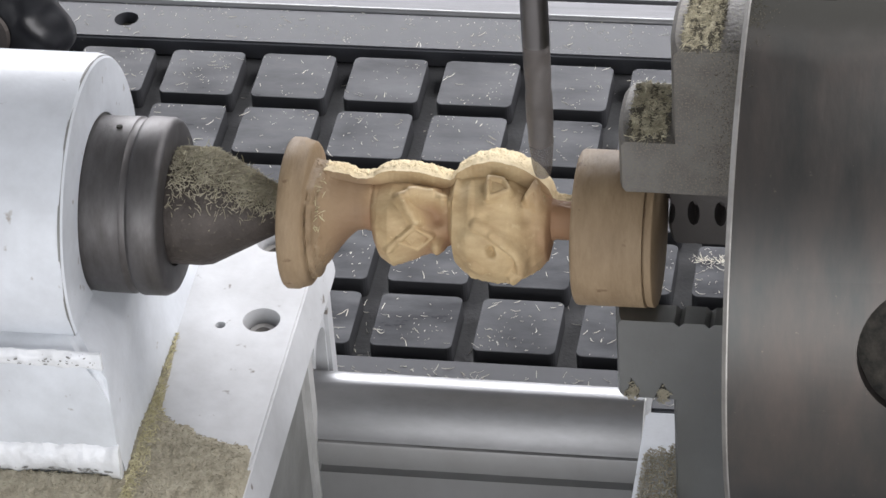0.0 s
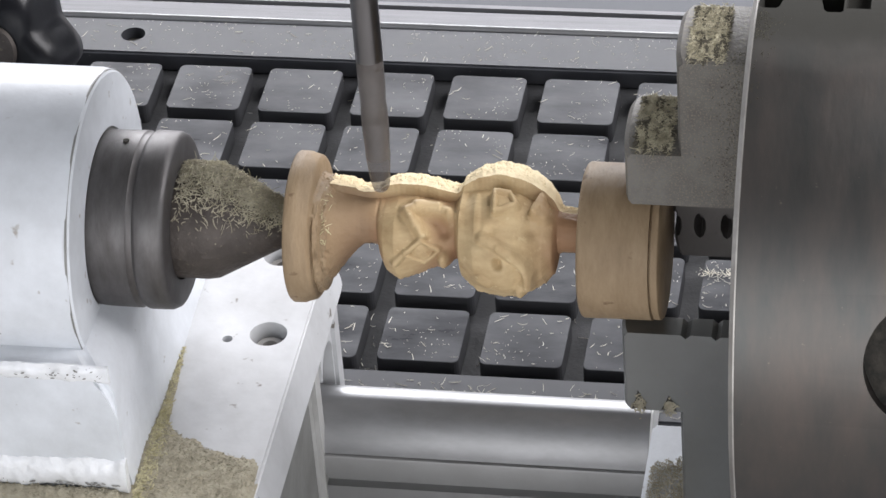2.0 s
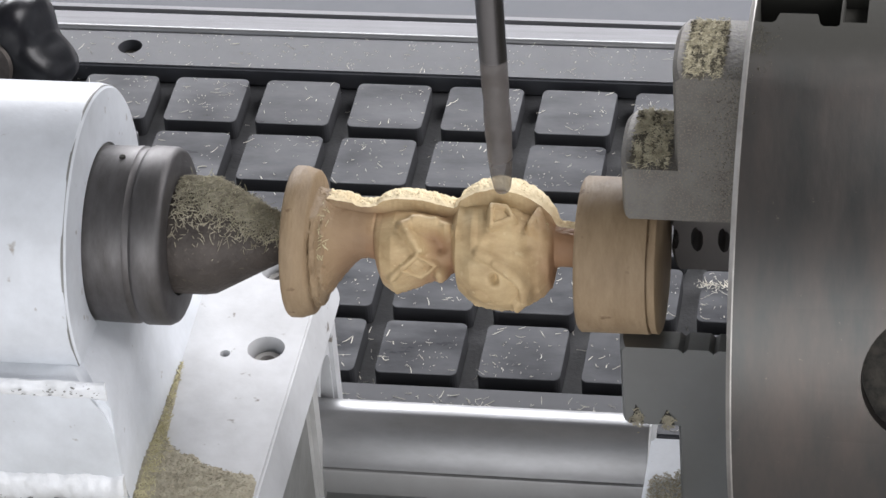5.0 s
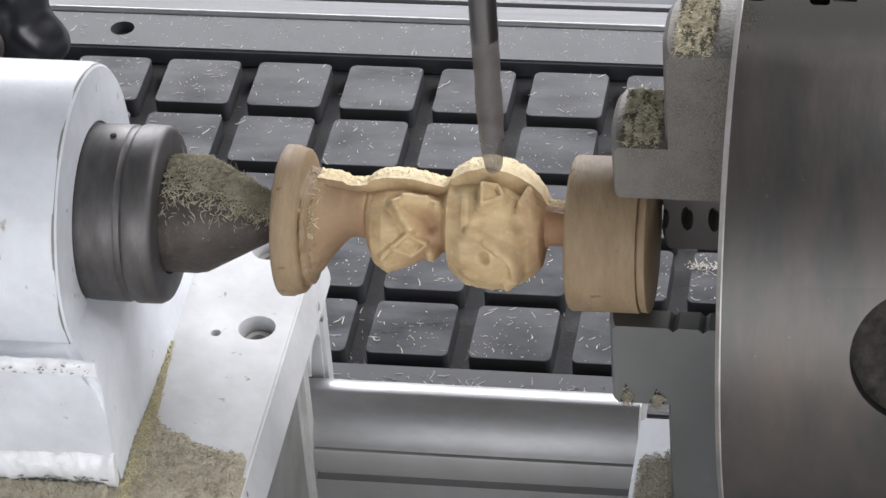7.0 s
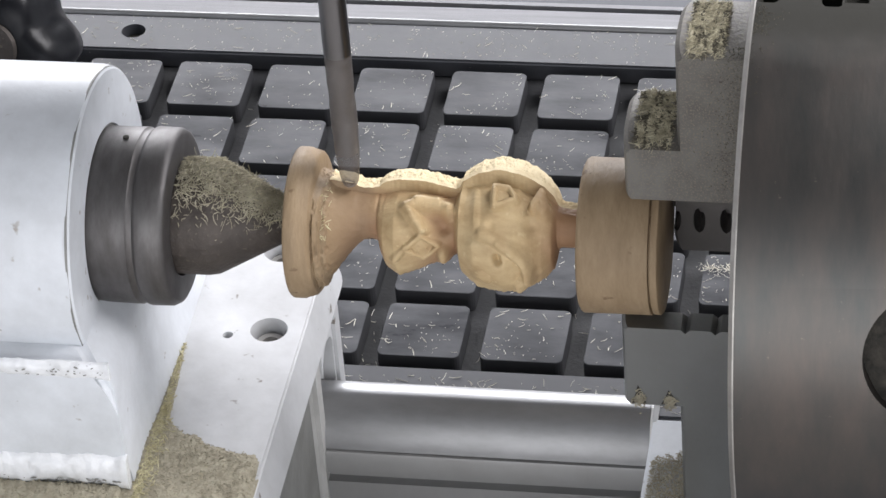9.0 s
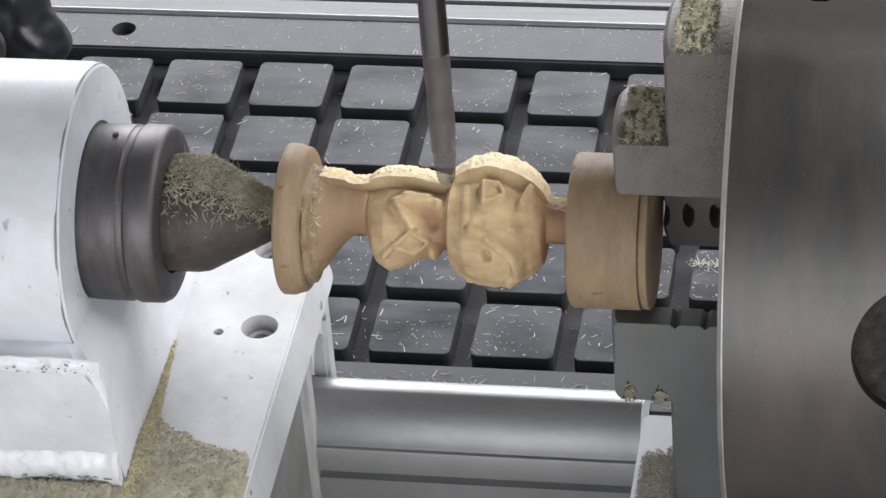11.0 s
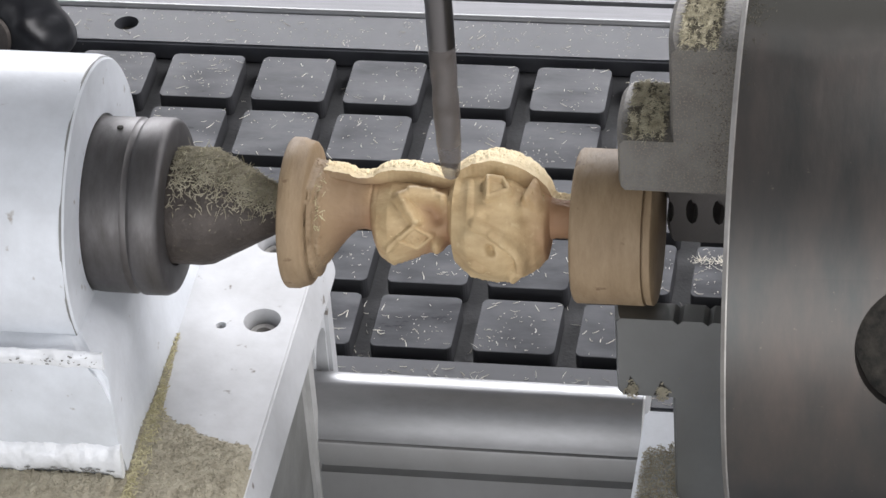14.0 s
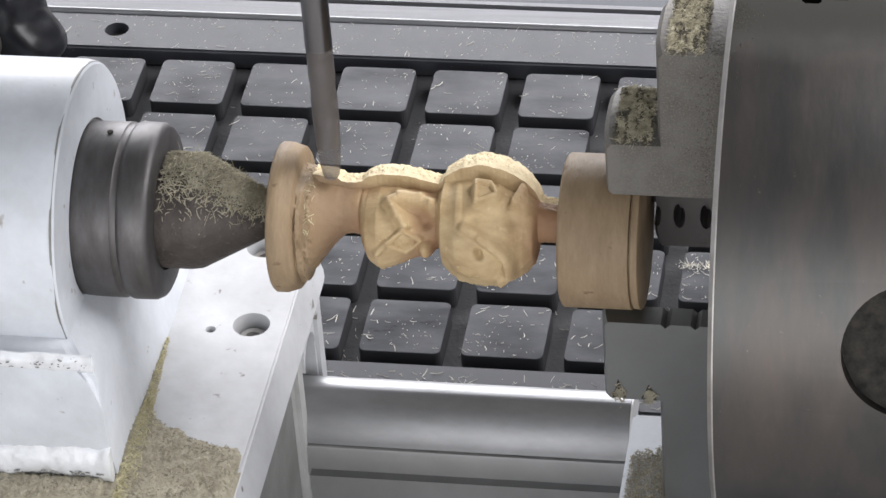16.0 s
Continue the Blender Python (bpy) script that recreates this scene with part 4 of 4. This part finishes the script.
    for _ in range(6500):
        k = rnd.random() < 0.5
        x = rnd.uniform(0.1602, 0.1688) if k else rnd.uniform(0.1722, 0.1805)
        r = 0.0343 if k else 0.0577
        a = min(rnd.uniform(74, 111) if k else rnd.uniform(80, 102), 104 + rnd.gauss(0, 3.5) if k else 98 + rnd.gauss(0, 2))
        blotch = noise.noise((x * 900, a * 0.12, 3)) + 0.6 * noise.noise((x * 2000, a * 0.4, 8))
        brim = min(x - (0.1602 if k else 0.1722), (0.1688 if k else 0.1805) - x) / 0.0015 + 0.6 * noise.noise((a * 0.3, x * 300, 5))
        if brim < rnd.uniform(-0.2, 0.5):
            continue
        c, s = math.cos(radians(a)), math.sin(radians(a))
        lift = rnd.uniform(0, 0.0012) * min(max(0.5 + blotch, 0.1), 1)
        (dark if blotch < -0.22 and rnd.random() < 0.6 else pale).append(((x, AY + (r + lift) * c, AZ + (r + lift) * s), (0.4 * rnd.uniform(-1, 1), c, s)))
    slivers("wood_chips", pale, "pale shavings packed on the steps of the jaw", JAWCHIP, (0.0005, 0.0021), 0.000065, 5)
    slivers("wood_chips", dark, "dark slivers coloured as shaded gaps among the shavings", DUSTSHADE, (0.0006, 0.0020), 0.00018, 15)
    spots = []
    for _ in range(900):
        x = XC - abs(rnd.gauss(0, 0.0035))
        spots.append(((max(x, 0.1715), AY - 0.01125, AZ + rnd.uniform(0.022, 0.060)), (0, -1, 0.2)))
    for _ in range(60):
        a = radians(rnd.uniform(92.5, 116))
        spots.append(((XC + 0.0012 + abs(rnd.gauss(0, 0.0022)), AY + 0.0653 * math.cos(a), AZ + 0.0653 * math.sin(a)), (0, math.cos(a), math.sin(a))))
    cake = []
    for _ in range(160):
        a = radians(rnd.uniform(92.5, 101))
        x = XC + 0.0012 + abs(rnd.gauss(0, 0.0024))
        cake.append(((x, AY + 0.0652 * math.cos(a), AZ + 0.0652 * math.sin(a)), (0, math.cos(a), math.sin(a))))
    slivers("dust_cake", cake, "dark caked dust on the edge of the chuck", DUSTSHADE, (0.0002, 0.0007), 0.00006, 17)
    slivers("sawdust_specks", spots, "fine dust clinging to the side of the jaw", DUSTSHADE, (0.0002, 0.0007), 0.00006, 16)
    spots = []
    for _ in range(240):
        x = 0.1596 + rnd.choice((0, 0.0070)) + rnd.gauss(0, 0.0006)
        spots.append(((x, AY - 0.0113 - rnd.uniform(0, 0.0004), AZ - 0.0382 + rnd.gauss(0, 0.0011)), (0, -1, 0.3)))
    slivers("wood_chips", spots, "shavings caught in the notches of the jaw", FUZZ, (0.0005, 0.0016), 0.00011, 6)

    # heaped dust on the tailstock base
    def foot(y):   # the line where the column meets the base
        return 0.0442 + 0.0017 * (-0.144 - y) / 0.0885

    def height(x, y):
        edge = -0.2035 - 0.0130 * min(max((x - 0.047) / 0.022, 0), 1) ** 0.55 + 0.0012 * noise.noise((x * 260, y * 260, 0))
        h = 0.0030 * min(max((edge - y) / 0.010, 0), 1) ** 0.6
        run = min(max((-0.166 - y) / 0.050, 0), 1)
        ridge = 0.0026 * math.exp(-(((x - foot(y)) / (0.0004 + 0.0014 * run)) ** 2)) * run ** 1.2
        h = max(h, ridge)
        if x < 0.0425:
            h = 0.0045 * min(max((-0.2316 - y) / 0.003, 0), 1) ** 0.5
        if x > 0.0702:
            h *= max(0, (0.0726 - x) / 0.0024)
        return h + (0.0005 * noise.noise((x * 700, y * 700, 1)) + 0.0004 * noise.noise((x * 1700, y * 1700, 2)) if h > 0.0004 else -0.0006)

    nx, ny = 150, 110
    bm = bmesh.new()
    grid = [[bm.verts.new((x, y, ZP + height(x, y))) for y in (-0.274 + 0.112 * j / ny for j in range(ny + 1))] for x in (-0.02 + 0.0954 * i / nx for i in range(nx + 1))]
    for i in range(nx):
        for j in range(ny):
            vs = (grid[i][j], grid[i + 1][j], grid[i + 1][j + 1], grid[i][j + 1])
            if max(v.co.z for v in vs) > ZP + 0.0001:
                bm.faces.new(vs)
    bmesh.ops.delete(bm, geom=[v for v in bm.verts if not v.link_faces], context="VERTS")
    tagged(link_mesh("sawdust_heap", bm, DUST, 60), "heap of greyish sawdust on the white cast base", "sawdust", kind="stuff")
    spots, yellow = [], []
    while len(spots) < 8000:
        x, y = rnd.uniform(-0.015, 0.0745), rnd.uniform(-0.27, -0.165)
        h = height(x, y)
        if h > 0.0005:
            spots.append(((x, y, ZP + h), (rnd.uniform(-0.5, 0.5), rnd.uniform(-0.5, 0.5), 1)))
    slivers("wood_chips", spots, "fine shavings lying on the sawdust heap", DUST, (0.0004, 0.0015), 0.00011, 8)
    while len(yellow) < 1300:
        y = rnd.uniform(-0.26, -0.162)
        run = min(max((-0.160 - y) / 0.055, 0), 1)
        if rnd.random() > 0.15 + run:
            continue
        x = foot(y) + abs(rnd.gauss(0, 0.0003 + 0.0014 * run))
        h = height(x, y)
        if h > 0.0001:
            yellow.append(((x, y, ZP + h), (rnd.uniform(-0.6, 0.6), rnd.uniform(-0.6, 0.6), 1)))
    slivers("wood_chips", yellow, "yellow shavings along the foot of the column", YELLOWCHIP, (0.0007, 0.0028), 0.00011, 9)
    spots = []
    for _ in range(9000):
        x, y = rnd.uniform(0.1595, 0.172), rnd.uniform(-0.25, -0.1790)
        if y > -0.1860 - 0.004 * noise.noise((x * 400, 0, 3)) - 0.3 * abs(x - 0.164):
            continue
        spots.append(((x, y, HP + rnd.uniform(0, 0.0008)), (rnd.uniform(-0.5, 0.5), rnd.uniform(-0.5, 0.5), 1)))
    slivers("wood_chips", spots, "sawdust on the white base below the chuck", DUST, (0.0002, 0.0010), 0.00012, 10)
    # loose fibres at the root of the figure
    spots = []
    for _ in range(34):
        a = radians(rnd.uniform(100, 165))
        x = rnd.uniform(0.0880, 0.0910)
        r = 0.0124
        spots.append(((x, AY + r * math.cos(a), AZ + 0.001 + r * math.sin(a)), (0.6 * rnd.uniform(-1, 1), math.cos(a), math.sin(a))))
    for _ in range(14):   # a frayed tuft where the head meets the neck
        a = radians(rnd.gauss(112, 5))
        spots.append(((0.1398 + rnd.gauss(0, 0.0006), AY + 0.0098 * math.cos(a), AZ + 0.0098 * math.sin(a)), (rnd.uniform(-1, 1), rnd.uniform(-0.4, 0.4), rnd.uniform(-0.4, 0.6))))
    slivers("wood_fibres", spots, "torn pale fibres at the root of the carving", YELLOWCHIP, (0.0007, 0.0019), 0.00007, 11)


build_chips()

# ---------------------------------------------------------------- what moves
TOOL = [
    (0, .1392, .0135),
    (0.2, .1365, .0150),
    (0.5, .1294, .0164),
    (0.8, .1218, .0140),
    (1.0, .1200, .0120),
    (1.3, .1170, .0114),
    (1.5, .1128, .0118),
    (1.8, .1046, .0124),
    (2.0, .1010, .0112),
    (2.3, .0966, .0108),
    (2.5, .0936, .0114),
    (2.7, .0916, .0122),
    (3.0, .0929, .0120),
    (3.3, .0972, .0108),
    (3.5, .1015, .0114),
    (3.8, .1087, .0125),
    (4.1, .1156, .0112),
    (4.6, .1218, .0140),
    (5.0, .1296, .0164),
    (5.4, .1368, .0148),
    (5.75, .1420, .0082),
    (6.0, .1440, .0064),
    (6.3, .1408, .0092),
    (6.5, .1398, .0112),
    (6.8, .1376, .0140),
    (7.0, .1298, .0163),
    (7.3, .1222, .0140),
    (7.5, .1204, .0120),
    (7.8, .1159, .0112),
    (8.0, .1125, .0116),
    (8.3, .1062, .0124),
    (8.6, .1005, .0110),
    (8.95, .0950, .0110),
    (9.3, .0917, .0122),
    (9.6, .0930, .0120),
    (10.0, .1006, .0110),
    (10.4, .1086, .0124),
    (10.8, .1160, .0112),
    (11.0, .1185, .0118),
    (11.3, .1216, .0138),
    (11.5, .1263, .0160),
    (11.8, .1362, .0148),
    (12.0, .1394, .0114),
    (12.2, .1416, .0086),
    (12.4, .1452, .0062),
    (12.6, .1449, .0062),
    (12.8, .1415, .0086),
    (13.0, .1389, .0120),
    (13.2, .1346, .0153),
    (13.5, .1263, .0160),
    (13.8, .1200, .0130),
    (14.0, .1186, .0119),
    (14.3, .1156, .0112),
    (14.5, .1110, .0120),
    (14.8, .1027, .0120),
    (15.0, .1000, .0110),
    (15.3, .0957, .0110),
    (15.5, .0928, .0122),
    (15.8, .0920, .0122),
    (16.0, .0937, .0116),
]


def motions():
    walk(spindle, [(t, pose(x + 0.0004, AY, AZ + z)) for t, x, z in TOOL])


motions()
